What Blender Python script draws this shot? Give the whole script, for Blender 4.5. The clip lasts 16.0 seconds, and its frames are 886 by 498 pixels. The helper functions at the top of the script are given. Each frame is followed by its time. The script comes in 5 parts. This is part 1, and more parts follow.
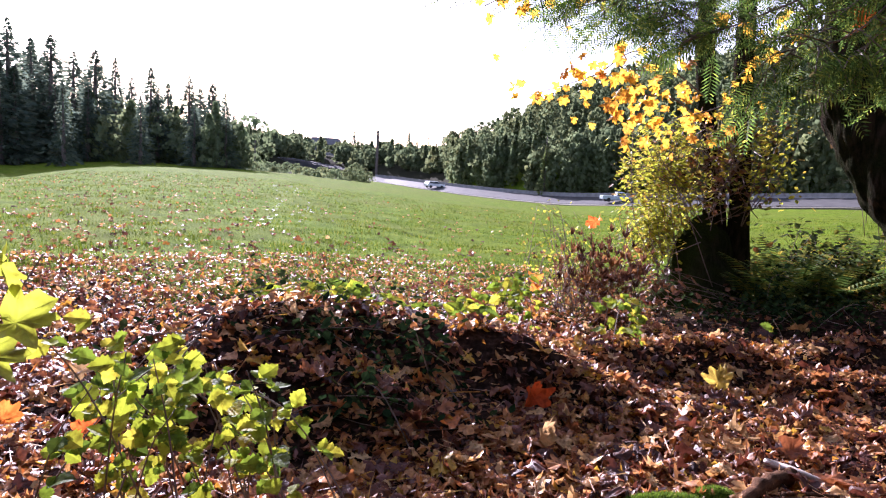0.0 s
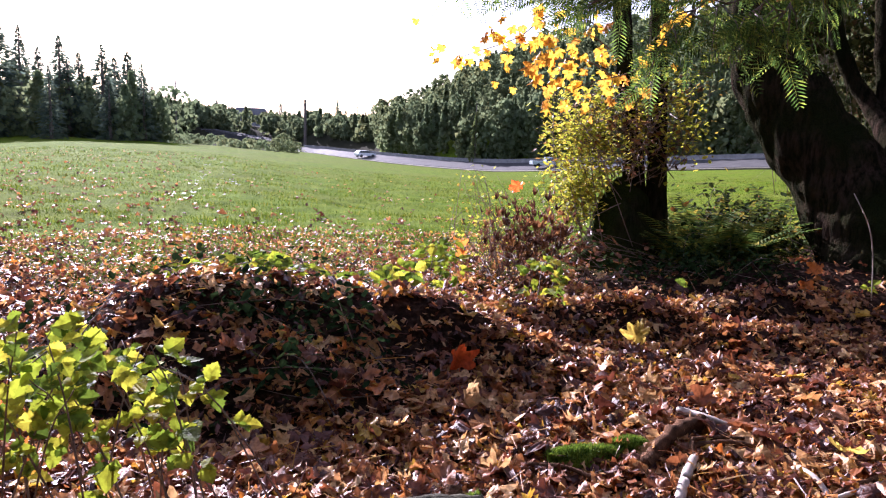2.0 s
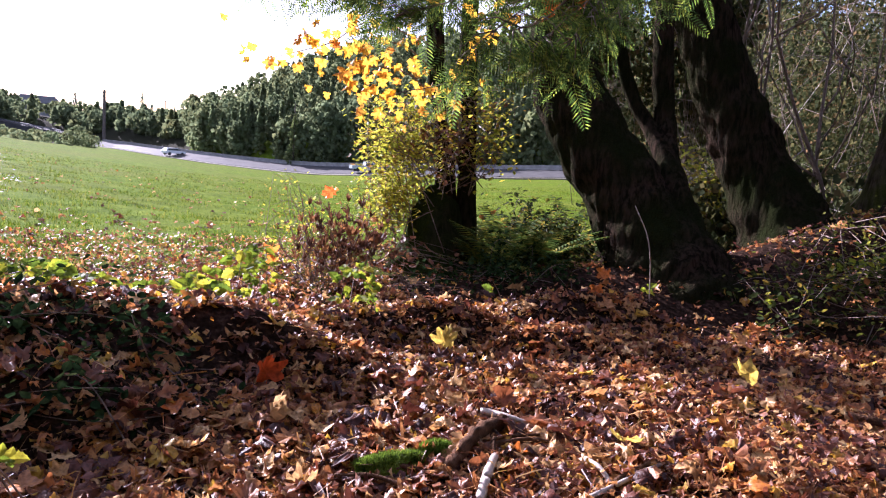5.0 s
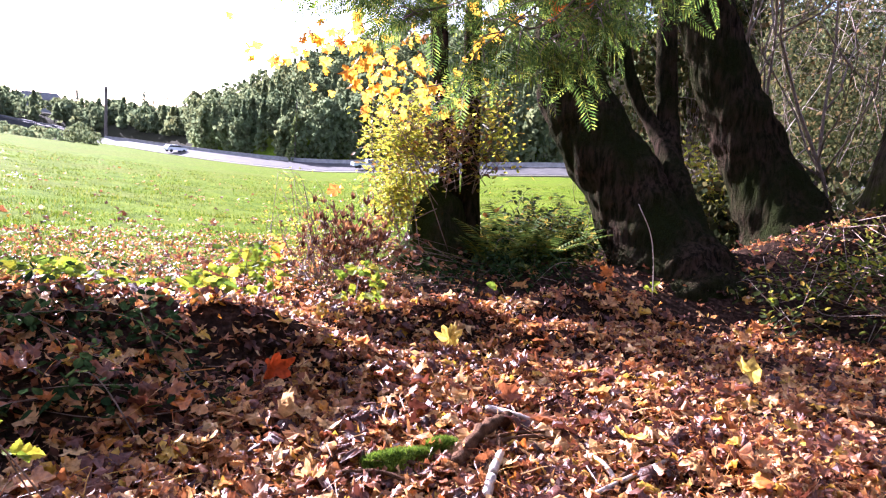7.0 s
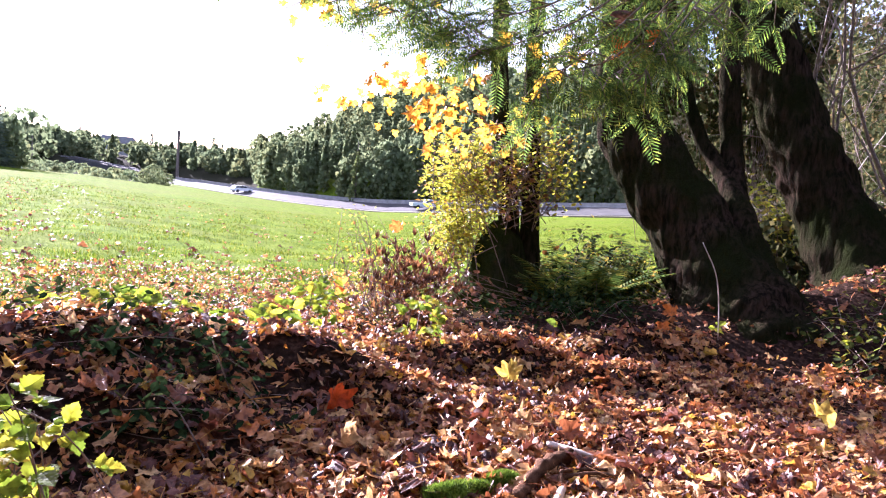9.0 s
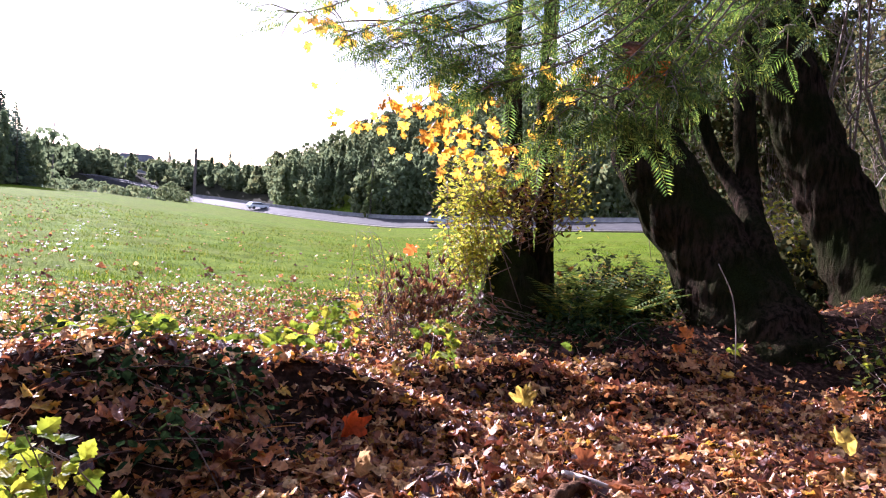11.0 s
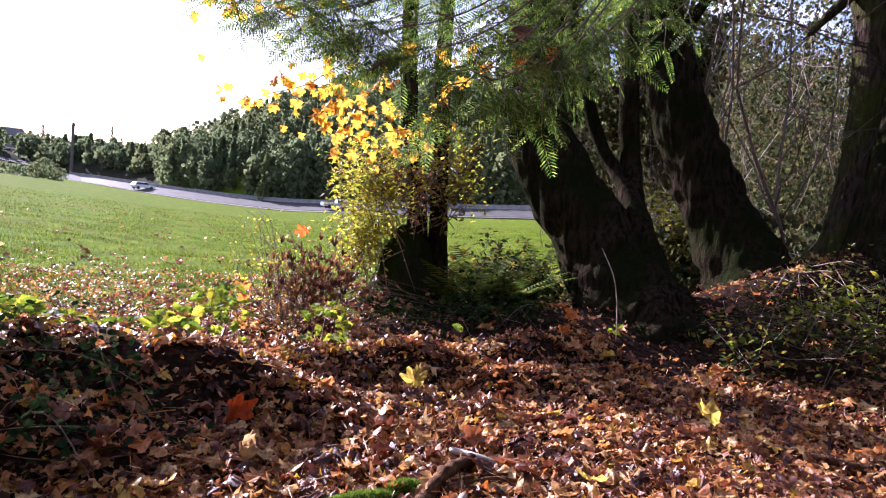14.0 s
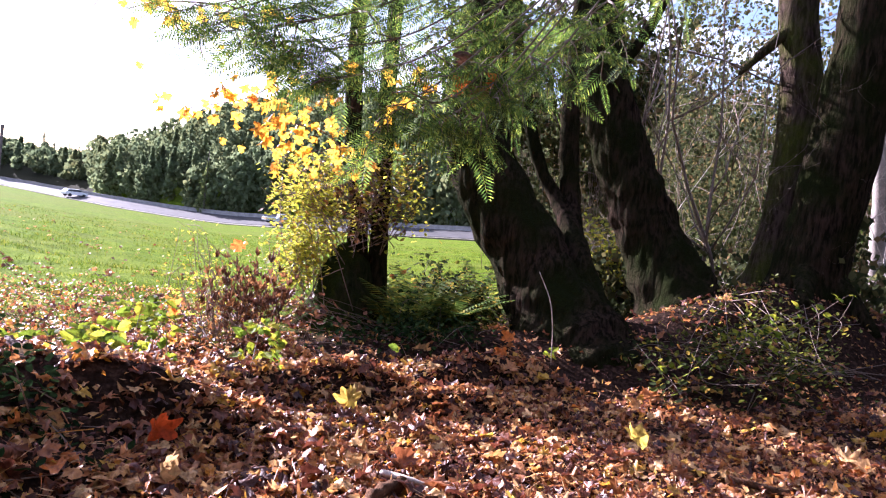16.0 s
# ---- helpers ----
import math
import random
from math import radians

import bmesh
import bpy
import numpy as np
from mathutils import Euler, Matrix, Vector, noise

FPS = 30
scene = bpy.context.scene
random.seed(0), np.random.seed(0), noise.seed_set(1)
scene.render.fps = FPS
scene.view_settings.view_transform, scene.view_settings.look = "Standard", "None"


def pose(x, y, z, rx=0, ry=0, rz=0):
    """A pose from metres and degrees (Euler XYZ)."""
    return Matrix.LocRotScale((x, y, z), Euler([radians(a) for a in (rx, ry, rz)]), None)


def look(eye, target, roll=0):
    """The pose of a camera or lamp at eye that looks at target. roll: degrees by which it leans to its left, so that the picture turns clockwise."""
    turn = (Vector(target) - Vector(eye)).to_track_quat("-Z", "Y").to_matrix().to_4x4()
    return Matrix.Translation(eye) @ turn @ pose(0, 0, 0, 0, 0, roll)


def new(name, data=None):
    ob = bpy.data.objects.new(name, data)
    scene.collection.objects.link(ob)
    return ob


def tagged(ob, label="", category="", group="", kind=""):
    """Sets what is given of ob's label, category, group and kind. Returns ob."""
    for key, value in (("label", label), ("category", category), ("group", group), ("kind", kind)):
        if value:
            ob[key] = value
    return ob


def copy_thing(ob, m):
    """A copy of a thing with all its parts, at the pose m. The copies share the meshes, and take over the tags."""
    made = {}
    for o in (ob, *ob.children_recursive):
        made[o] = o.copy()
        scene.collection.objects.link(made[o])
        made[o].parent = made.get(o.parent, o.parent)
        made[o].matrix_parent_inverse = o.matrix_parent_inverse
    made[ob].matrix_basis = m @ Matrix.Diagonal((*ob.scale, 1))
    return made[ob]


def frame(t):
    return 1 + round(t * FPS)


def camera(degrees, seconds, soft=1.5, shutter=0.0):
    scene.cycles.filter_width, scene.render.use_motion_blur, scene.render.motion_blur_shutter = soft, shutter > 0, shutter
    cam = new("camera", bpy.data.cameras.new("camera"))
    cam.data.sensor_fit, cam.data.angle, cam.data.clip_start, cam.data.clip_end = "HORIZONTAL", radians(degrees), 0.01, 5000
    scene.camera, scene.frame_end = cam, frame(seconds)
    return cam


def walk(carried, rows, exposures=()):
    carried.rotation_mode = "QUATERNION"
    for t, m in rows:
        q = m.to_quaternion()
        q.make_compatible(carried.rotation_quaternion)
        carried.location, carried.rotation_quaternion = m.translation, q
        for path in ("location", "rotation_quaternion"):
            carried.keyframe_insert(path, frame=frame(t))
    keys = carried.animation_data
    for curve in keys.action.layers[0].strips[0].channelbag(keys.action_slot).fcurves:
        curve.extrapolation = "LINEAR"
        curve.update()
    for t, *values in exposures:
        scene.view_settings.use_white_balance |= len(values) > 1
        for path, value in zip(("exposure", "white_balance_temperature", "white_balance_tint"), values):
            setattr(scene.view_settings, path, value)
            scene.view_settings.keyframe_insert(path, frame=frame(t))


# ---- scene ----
cam = camera(65.18, 16.0, 1.2)
PATH = [
    (0, (0.044, 0.293, 1.339), (0.0932, 2.2779, 1.0990), 3.21),
    (0.5, (0.046, 0.293, 1.342), (0.0492, 2.2837, 1.1550), 3.95),
    (1, (0.091, 0.274, 1.331), (0.1628, 2.2553, 1.0660), 3.06),
    (1.5, (0.112, 0.301, 1.330), (0.2810, 2.2699, 1.0198), 1.57),
    (2, (0.110, 0.292, 1.329), (0.3521, 2.2511, 1.0088), 2.14),
    (2.5, (0.078, 0.311, 1.318), (0.2452, 2.2716, 0.9584), 3.42),
    (3, (0.069, 0.314, 1.320), (0.1976, 2.2762, 0.9546), 4.34),
    (3.5, (0.064, 0.309, 1.313), (0.1296, 2.2743, 0.9459), 3.84),
    (4, (0.097, 0.294, 1.330), (0.2767, 2.2557, 0.9857), 5.29),
    (4.5, (0.160, 0.292, 1.348), (0.7962, 2.1608, 1.0272), 5.17),
    (4.7, (0.161, 0.302, 1.347), (0.8810, 2.1471, 1.0700), 4.45),
    (6.8, (0.135, 0.292, 1.358), (0.9158, 2.1035, 1.0293), 4.90),
    (7, (0.129, 0.287, 1.356), (0.8676, 2.1238, 1.0687), 4.58),
    (7.5, (0.118, 0.274, 1.341), (0.8042, 2.1305, 1.0529), 4.06),
    (8, (0.095, 0.284, 1.347), (0.6562, 2.1874, 1.0945), 3.79),
    (8.5, (0.088, 0.285, 1.351), (0.5984, 2.2081, 1.1492), 3.84),
    (9, (0.092, 0.245, 1.327), (0.6710, 2.1509, 1.1414), 4.52),
    (9.5, (0.054, 0.273, 1.353), (0.6324, 2.1801, 1.1798), 5.54),
    (10, (0.071, 0.267, 1.425), (0.5064, 2.2160, 1.3132), 2.19),
    (10.2, (0.088, 0.233, 1.395), (0.6321, 2.1532, 1.2672), 4.11),
    (12.3, (0.102, 0.259, 1.391), (0.6189, 2.1849, 1.2393), 4.14),
    (12.5, (0.110, 0.258, 1.388), (0.7053, 2.1643, 1.2800), 4.16),
    (13, (0.134, 0.266, 1.384), (0.8310, 2.1349, 1.2410), 3.70),
    (13.5, (0.129, 0.276, 1.378), (0.8612, 2.1282, 1.2009), 4.46),
    (14, (0.128, 0.234, 1.369), (0.9431, 2.0530, 1.2063), 5.41),
    (14.5, (0.098, 0.233, 1.370), (0.9171, 2.0513, 1.2150), 4.60),
    (15, (0.105, 0.223, 1.349), (0.9478, 2.0322, 1.2153), 5.24),
    (15.5, (0.105, 0.228, 1.352), (0.9758, 2.0217, 1.1896), 5.90),
    (16, (0.154, 0.223, 1.379), (1.1119, 1.9760, 1.2900), 7.39),
]
EXPOSURES = [(0.0, 1.91, 5550, 36), (0.5, 1.84, 5550, 36), (2.0, 1.83, 5550, 36), (3.5, 2.01, 5550, 40), (4.5, 1.83, 5550, 36), (7.0, 2.8, 5550, 38), (9.0, 2.75, 5550, 38), (10.2, 2.48, 5500, 38), (12.4, 1.68, 5550, 36), (14.5, 2.11, 5550, 36), (16.0, 2.46, 5550, 36)]
walk(cam, [(t, look(eye, target, roll)) for t, eye, target, roll in PATH], EXPOSURES)


# ---- world, sun and exposure ----
SUN_AZ, SUN_EL = -21.0, 22.0          # degrees from +y towards +x, and above the horizon
sun_way = Vector((math.sin(radians(SUN_AZ)) * math.cos(radians(SUN_EL)), math.cos(radians(SUN_AZ)) * math.cos(radians(SUN_EL)), math.sin(radians(SUN_EL))))
sun = new("sun", bpy.data.lights.new("sun", "SUN"))
sun.data.energy, sun.data.angle, sun.data.color = 5.0, radians(0.53), (1.0, 0.94, 0.85)
sun.matrix_world = look(sun_way * 50, (0, 0, 0))

world = bpy.data.worlds.new("sky")
scene.world = world
world.use_nodes = True
wn, wl = world.node_tree.nodes, world.node_tree.links
wn.clear()
sky = wn.new("ShaderNodeTexSky")
sky.sky_type, sky.sun_disc = "NISHITA", False
sky.sun_elevation, sky.sun_rotation = radians(SUN_EL), radians(SUN_AZ)
sky.air_density, sky.dust_density, sky.ozone_density = 1.0, 1.6, 1.0
coord = wn.new("ShaderNodeTexCoord")
cloud_map = wn.new("ShaderNodeMapping")
cloud_map.inputs["Scale"].default_value = (1.6, 1.6, 4.5)
cloud = wn.new("ShaderNodeTexNoise")
cloud.inputs["Scale"].default_value, cloud.inputs["Detail"].default_value, cloud.inputs["Roughness"].default_value = 2.2, 7.0, 0.6
cloud_ramp = wn.new("ShaderNodeValToRGB")
cloud_ramp.color_ramp.elements[0].position, cloud_ramp.color_ramp.elements[1].position = 0.46, 0.66
cloud_mix = wn.new("ShaderNodeMixRGB")
cloud_mix.inputs["Color2"].default_value = (9.0, 9.2, 9.6, 1)
back = wn.new("ShaderNodeBackground")
back.inputs["Strength"].default_value = 0.062
out = wn.new("ShaderNodeOutputWorld")
wl.new(coord.outputs["Generated"], cloud_map.inputs["Vector"])
wl.new(cloud_map.outputs["Vector"], cloud.inputs["Vector"])
wl.new(cloud.outputs["Fac"], cloud_ramp.inputs["Fac"])
wl.new(cloud_ramp.outputs["Color"], cloud_mix.inputs["Fac"])
wl.new(sky.outputs["Color"], cloud_mix.inputs["Color1"])
wl.new(cloud_mix.outputs["Color"], back.inputs["Color"])
wl.new(back.outputs["Background"], out.inputs["Surface"])

# ---- materials ----
def nodes_of(name):
    m = bpy.data.materials.new(name)
    m.use_nodes = True
    n = m.node_tree.nodes
    n.clear()
    return m, n, m.node_tree.links, n.new("ShaderNodeOutputMaterial")


def ramp(n, l, fac, stops):
    r = n.new("ShaderNodeValToRGB")
    while len(r.color_ramp.elements) < len(stops):
        r.color_ramp.elements.new(0.5)
    for e, (p, c) in zip(r.color_ramp.elements, stops):
        e.position, e.color = p, (*c, 1)
    l.new(fac, r.inputs["Fac"])
    return r.outputs["Color"]


def noise_tex(n, l, scale, detail=4.0, vector=None, rough=0.55):
    t = n.new("ShaderNodeTexNoise")
    t.inputs["Scale"].default_value, t.inputs["Detail"].default_value, t.inputs["Roughness"].default_value = scale, detail, rough
    if vector is None:
        vector = n.new("ShaderNodeNewGeometry").outputs["Position"]
    l.new(vector, t.inputs["Vector"])
    return t.outputs["Fac"]


def maths(n, l, op, a, b):
    m = n.new("ShaderNodeMath")
    m.operation = op
    for s, v in zip(m.inputs, (a, b)):
        if isinstance(v, (int, float)):
            s.default_value = v
        else:
            l.new(v, s)
    return m.outputs[0]


def mixed(n, l, fac, a, b, mode="MIX"):
    m = n.new("ShaderNodeMixRGB")
    m.blend_type = mode
    for s, v in zip(m.inputs, (fac, a, b)):
        if isinstance(v, (int, float)):
            s.default_value = v
        elif isinstance(v, tuple):
            s.default_value = (*v, 1)
        else:
            l.new(v, s)
    return m.outputs[0]


def bump(n, l, height_out, strength, distance):
    b = n.new("ShaderNodeBump")
    b.inputs["Strength"].default_value, b.inputs["Distance"].default_value = strength, distance
    l.new(height_out, b.inputs["Height"])
    return b.outputs["Normal"]


def leaf_material(name, stops, trans=0.45, rough=0.4, spec=0.5, vein=60.0, tone=0.0):
    """Thin leaves: each one takes a hue from the stops; light passes through."""
    m, n, l, o = nodes_of(name)
    rnd = maths(n, l, "FRACT", maths(n, l, "ADD", n.new("ShaderNodeObjectInfo").outputs["Random"], n.new("ShaderNodeNewGeometry").outputs["Random Per Island"]), 0)
    if tone:
        rnd = maths(n, l, "ADD", maths(n, l, "MULTIPLY", rnd, 1 - tone), maths(n, l, "MULTIPLY", noise_tex(n, l, 0.06, 2.0), tone))
    base = ramp(n, l, rnd, stops)
    mott = noise_tex(n, l, vein, 4.0)
    base = mixed(n, l, 0.8, base, ramp(n, l, mott, [(0.32, (0.3, 0.24, 0.2)), (0.56, (1, 1, 1))]), "MULTIPLY")
    p = n.new("ShaderNodeBsdfPrincipled")
    p.inputs["Roughness"].default_value, p.inputs["Specular IOR Level"].default_value = rough, spec * 0.7
    l.new(base, p.inputs["Base Color"])
    l.new(bump(n, l, mott, 0.8, 0.008), p.inputs["Normal"])
    t = n.new("ShaderNodeBsdfTranslucent")
    l.new(base, t.inputs["Color"])
    x = n.new("ShaderNodeMixShader")
    x.inputs["Fac"].default_value = trans
    l.new(p.outputs[0], x.inputs[1])
    l.new(t.outputs[0], x.inputs[2])
    l.new(x.outputs[0], o.inputs["Surface"])
    return m


def solid_material(name, c1, c2, scale=6.0, rough=0.7, metal=0.0, bump_d=0.01, bump_s=0.5, spec=0.4, stretch=None):
    m, n, l, o = nodes_of(name)
    vec = None
    if stretch:
        mp = n.new("ShaderNodeMapping")
        mp.inputs["Scale"].default_value = stretch
        l.new(n.new("ShaderNodeTexCoord").outputs["Object"], mp.inputs["Vector"])
        vec = mp.outputs["Vector"]
    big = noise_tex(n, l, scale, 3.0, vec)
    fine = noise_tex(n, l, scale * 9, 4.0, vec)
    both = maths(n, l, "ADD", maths(n, l, "MULTIPLY", big, 0.6), maths(n, l, "MULTIPLY", fine, 0.4))
    p = n.new("ShaderNodeBsdfPrincipled")
    p.inputs["Roughness"].default_value, p.inputs["Metallic"].default_value, p.inputs["Specular IOR Level"].default_value = rough, metal, spec
    l.new(ramp(n, l, both, [(0.35, c1), (0.65, c2)]), p.inputs["Base Color"])
    l.new(bump(n, l, both, bump_s, bump_d), p.inputs["Normal"])
    l.new(p.outputs[0], o.inputs["Surface"])
    return m


def bark_material(name, dark, light, moss, moss_amount):
    m, n, l, o = nodes_of(name)
    mp = n.new("ShaderNodeMapping")
    mp.inputs["Scale"].default_value = (1, 1, 0.22)
    l.new(n.new("ShaderNodeTexCoord").outputs["Object"], mp.inputs["Vector"])
    ridge = noise_tex(n, l, 22.0, 6.0, mp.outputs["Vector"], 0.65)
    patch = noise_tex(n, l, 2.2, 4.0)
    fuzz = noise_tex(n, l, 90.0, 3.0)
    col = ramp(n, l, ridge, [(0.4, dark), (0.6, light)])
    mask = ramp(n, l, patch, [(0.55 - moss_amount * 0.45, (0, 0, 0)), (0.85 - moss_amount * 0.35, (1, 1, 1))])
    mosscol = ramp(n, l, fuzz, [(0.35, tuple(v * 0.5 for v in moss)), (0.65, moss)])
    p = n.new("ShaderNodeBsdfPrincipled")
    p.inputs["Roughness"].default_value, p.inputs["Specular IOR Level"].default_value = 1.0, 0.01
    l.new(mixed(n, l, mask, col, mosscol), p.inputs["Base Color"])
    l.new(bump(n, l, maths(n, l, "ADD", ridge, maths(n, l, "MULTIPLY", fuzz, 0.35)), 1.0, 0.11), p.inputs["Normal"])
    l.new(p.outputs[0], o.inputs["Surface"])
    return m


LITTER = leaf_material("dry_leaves", [(0.0, (0.06, 0.018, 0.011)), (0.26, (0.17, 0.05, 0.026)), (0.45, (0.34, 0.115, 0.038)), (0.6, (0.5, 0.21, 0.066)), (0.72, (0.62, 0.32, 0.1)), (0.85, (0.72, 0.46, 0.2)), (0.92, (0.58, 0.16, 0.02)), (0.97, (0.64, 0.38, 0.04))], 0.38, 0.45, 0.6, 38.0)
YELLOW = leaf_material("yellow_maple_leaf", [(0.0, (0.85, 0.42, 0.03)), (0.45, (0.88, 0.56, 0.05)), (0.8, (0.82, 0.42, 0.04)), (1.0, (0.6, 0.24, 0.04))], 0.65, 0.4, 0.4, 30.0)
FALLEN_YELLOW = leaf_material("fallen_yellow_leaf", [(0.0, (0.8, 0.52, 0.06)), (1.0, (0.78, 0.6, 0.12))], 0.6, 0.4, 0.4, 30.0)
REDLEAF = leaf_material("red_orange_leaf", [(0.0, (0.62, 0.07, 0.015)), (1.0, (0.7, 0.13, 0.02))], 0.55, 0.4, 0.4, 30.0)
ORANGE = leaf_material("orange_leaf", [(0.0, (0.75, 0.16, 0.03)), (1.0, (0.7, 0.26, 0.04))], 0.55, 0.4, 0.4, 30.0)
TAN = leaf_material("tan_leaf", [(0.0, (0.5, 0.27, 0.1)), (1.0, (0.62, 0.42, 0.2))], 0.45, 0.4, 0.4, 30.0)
GREEN = leaf_material("bramble_leaf", [(0.0, (0.09, 0.15, 0.02)), (0.35, (0.2, 0.3, 0.025)), (0.75, (0.4, 0.45, 0.03)), (1.0, (0.58, 0.53, 0.05))], 0.65, 0.55, 0.15, 40.0)
SMALL = leaf_material("small_yellow_green_leaf", [(0.0, (0.28, 0.32, 0.03)), (0.5, (0.52, 0.54, 0.05)), (0.8, (0.66, 0.56, 0.06)), (1.0, (0.3, 0.14, 0.04))], 0.6, 0.45, 0.4, 40.0)
BROWNLEAF = leaf_material("withered_leaf", [(0.0, (0.08, 0.035, 0.022)), (0.6, (0.19, 0.085, 0.045)), (1.0, (0.36, 0.17, 0.06))], 0.35, 0.5, 0.4, 40.0)
NEEDLE = leaf_material("fir_needles", [(0.0, (0.04, 0.08, 0.022)), (0.45, (0.09, 0.165, 0.032)), (0.8, (0.19, 0.29, 0.045)), (1.0, (0.38, 0.42, 0.06))], 0.65, 0.6, 0.15, 8.0)
FERN = leaf_material("fern_frond", [(0.0, (0.05, 0.1, 0.02)), (0.6, (0.11, 0.17, 0.03)), (1.0, (0.34, 0.3, 0.04))], 0.45, 0.5, 0.15, 20.0)
GRASS = leaf_material("grass_blade", [(0.0, (0.036, 0.084, 0.006)), (0.55, (0.105, 0.162, 0.01)), (0.85, (0.19, 0.23, 0.016)), (1.0, (0.27, 0.25, 0.045))], 0.5, 0.8, 0.02, 3.0)
# conifer and woodland colours lifted paler than real foliage to stand for haze
CONIFER = leaf_material("conifer_foliage", [(0.0, (0.09, 0.13, 0.1)), (0.7, (0.13, 0.17, 0.12)), (1.0, (0.17, 0.2, 0.13))], 0.6, 1.0, 0.0, 0.8)
WOODS = leaf_material("woodland_foliage", [(0.0, (0.1, 0.14, 0.08)), (0.5, (0.15, 0.19, 0.095)), (0.7, (0.21, 0.23, 0.1)), (1.0, (0.26, 0.23, 0.12))], 0.5, 1.0, 0.0, 0.5, tone=0.75)
PALECONIFER = leaf_material("pale_conifer_foliage", [(0.0, (0.12, 0.17, 0.06)), (1.0, (0.25, 0.28, 0.1))], 0.4, 0.6, 0.3, 0.8)
BRUSH = leaf_material("brush_foliage", [(0.0, (0.035, 0.048, 0.02)), (0.5, (0.075, 0.085, 0.034)), (0.85, (0.14, 0.13, 0.048)), (1.0, (0.19, 0.115, 0.055))], 0.45, 0.8, 0.03, 2.0)
UNDER = leaf_material("undergrowth_leaf", [(0.0, (0.02, 0.03, 0.012)), (0.55, (0.06, 0.08, 0.02)), (0.8, (0.16, 0.19, 0.03)), (0.92, (0.38, 0.3, 0.04)), (1.0, (0.3, 0.11, 0.03))], 0.45, 0.8, 0.05, 20.0)
MOSS = leaf_material("moss", [(0.0, (0.05, 0.11, 0.012)), (1.0, (0.22, 0.32, 0.03))], 0.4, 0.6, 0.3, 20.0)
# near-black leaf colour stands in for shade on the bank and maple feet
SHADELEAF = leaf_material("shade_dark_leaf", [(0.0, (0.012, 0.025, 0.01)), (0.8, (0.03, 0.055, 0.018)), (1.0, (0.05, 0.06, 0.02))], 0.2, 0.95, 0.0, 30.0)
# darker copy of the bramble greens, coloured for the shaded bank
BRAMBLEGREEN = leaf_material("shade_bramble_leaf", [(0.0, (0.08, 0.11, 0.02)), (0.7, (0.2, 0.22, 0.03)), (1.0, (0.32, 0.3, 0.04))], 0.5, 0.5, 0.2, 30.0)
BARK = bark_material("mossy_bark", (0.01, 0.008, 0.006), (0.065, 0.042, 0.03), (0.022, 0.028, 0.009), 0.55)
MOSSBARK = bark_material("mossed_stump", (0.015, 0.012, 0.01), (0.06, 0.045, 0.035), (0.035, 0.05, 0.012), 0.9)
ALDERBARK = bark_material("grey_brown_bark", (0.025, 0.018, 0.014), (0.1, 0.07, 0.055), (0.09, 0.11, 0.018), 0.35)
TWIG = solid_material("twig_bark", (0.09, 0.06, 0.045), (0.24, 0.17, 0.13), 30.0, 0.7, bump_d=0.004)
PALETWIG = solid_material("pale_twig", (0.3, 0.24, 0.2), (0.55, 0.47, 0.4), 20.0, 0.5, bump_d=0.002)
STICK = solid_material("dead_wood", (0.035, 0.018, 0.01), (0.17, 0.085, 0.045), 22.0, 0.95, bump_d=0.03, bump_s=0.9, spec=0.08)
BIRCH = solid_material("pale_birch_bark", (0.12, 0.1, 0.085), (0.28, 0.24, 0.2), 5.0, 0.6, bump_d=0.01)
LOGWOOD = solid_material("weathered_log", (0.018, 0.017, 0.011), (0.1, 0.092, 0.06), 14.0, 0.9, bump_d=0.05, spec=0.1, stretch=(0.2, 1, 1))
WETMUD = solid_material("wet_mud", (0.05, 0.04, 0.03), (0.1, 0.08, 0.06), 6.0, 0.45, bump_d=0.004, spec=0.5)
ASPHALT = solid_material("worn_asphalt", (0.05, 0.05, 0.05), (0.085, 0.083, 0.08), 0.6, 0.8, bump_d=0.005, spec=0.08)
GRAVEL = solid_material("weedy_gravel", (0.05, 0.048, 0.03), (0.13, 0.115, 0.07), 1.5, 0.8, bump_d=0.03)
RAILSTEEL = solid_material("galvanised_steel", (0.2, 0.21, 0.21), (0.32, 0.33, 0.33), 4.0, 0.6, 0.7, bump_d=0.002)
CONCRETE = solid_material("grey_concrete", (0.16, 0.155, 0.15), (0.28, 0.27, 0.26), 1.2, 0.8, bump_d=0.005)
POLEWOOD = solid_material("weathered_pole", (0.07, 0.055, 0.045), (0.16, 0.13, 0.11), 8.0, 0.8)
WHITECAR = solid_material("white_car_paint", (0.72, 0.73, 0.74), (0.78, 0.79, 0.8), 2.0, 0.25, 0.0, 0.0005, 0.1, 0.6)
SILVERCAR = solid_material("silver_blue_car_paint", (0.35, 0.42, 0.47), (0.42, 0.5, 0.55), 2.0, 0.28, 0.3, 0.0005, 0.1, 0.6)
TYRE = solid_material("black_rubber", (0.015, 0.015, 0.015), (0.03, 0.03, 0.03), 9.0, 0.8)
CARGLASS = solid_material("dark_car_glass", (0.02, 0.025, 0.03), (0.04, 0.045, 0.05), 2.0, 0.08, 0.0, 0.0005, 0.05, 0.8)
SIDING = solid_material("pale_house_siding", (0.2, 0.2, 0.2), (0.27, 0.27, 0.26), 1.0, 0.7)
ROOFING = solid_material("dark_roof_shingle", (0.07, 0.07, 0.075), (0.14, 0.14, 0.14), 2.0, 0.8)
WINDOWGLASS = solid_material("dark_window_glass", (0.03, 0.04, 0.05), (0.05, 0.06, 0.07), 1.0, 0.1, spec=0.7)


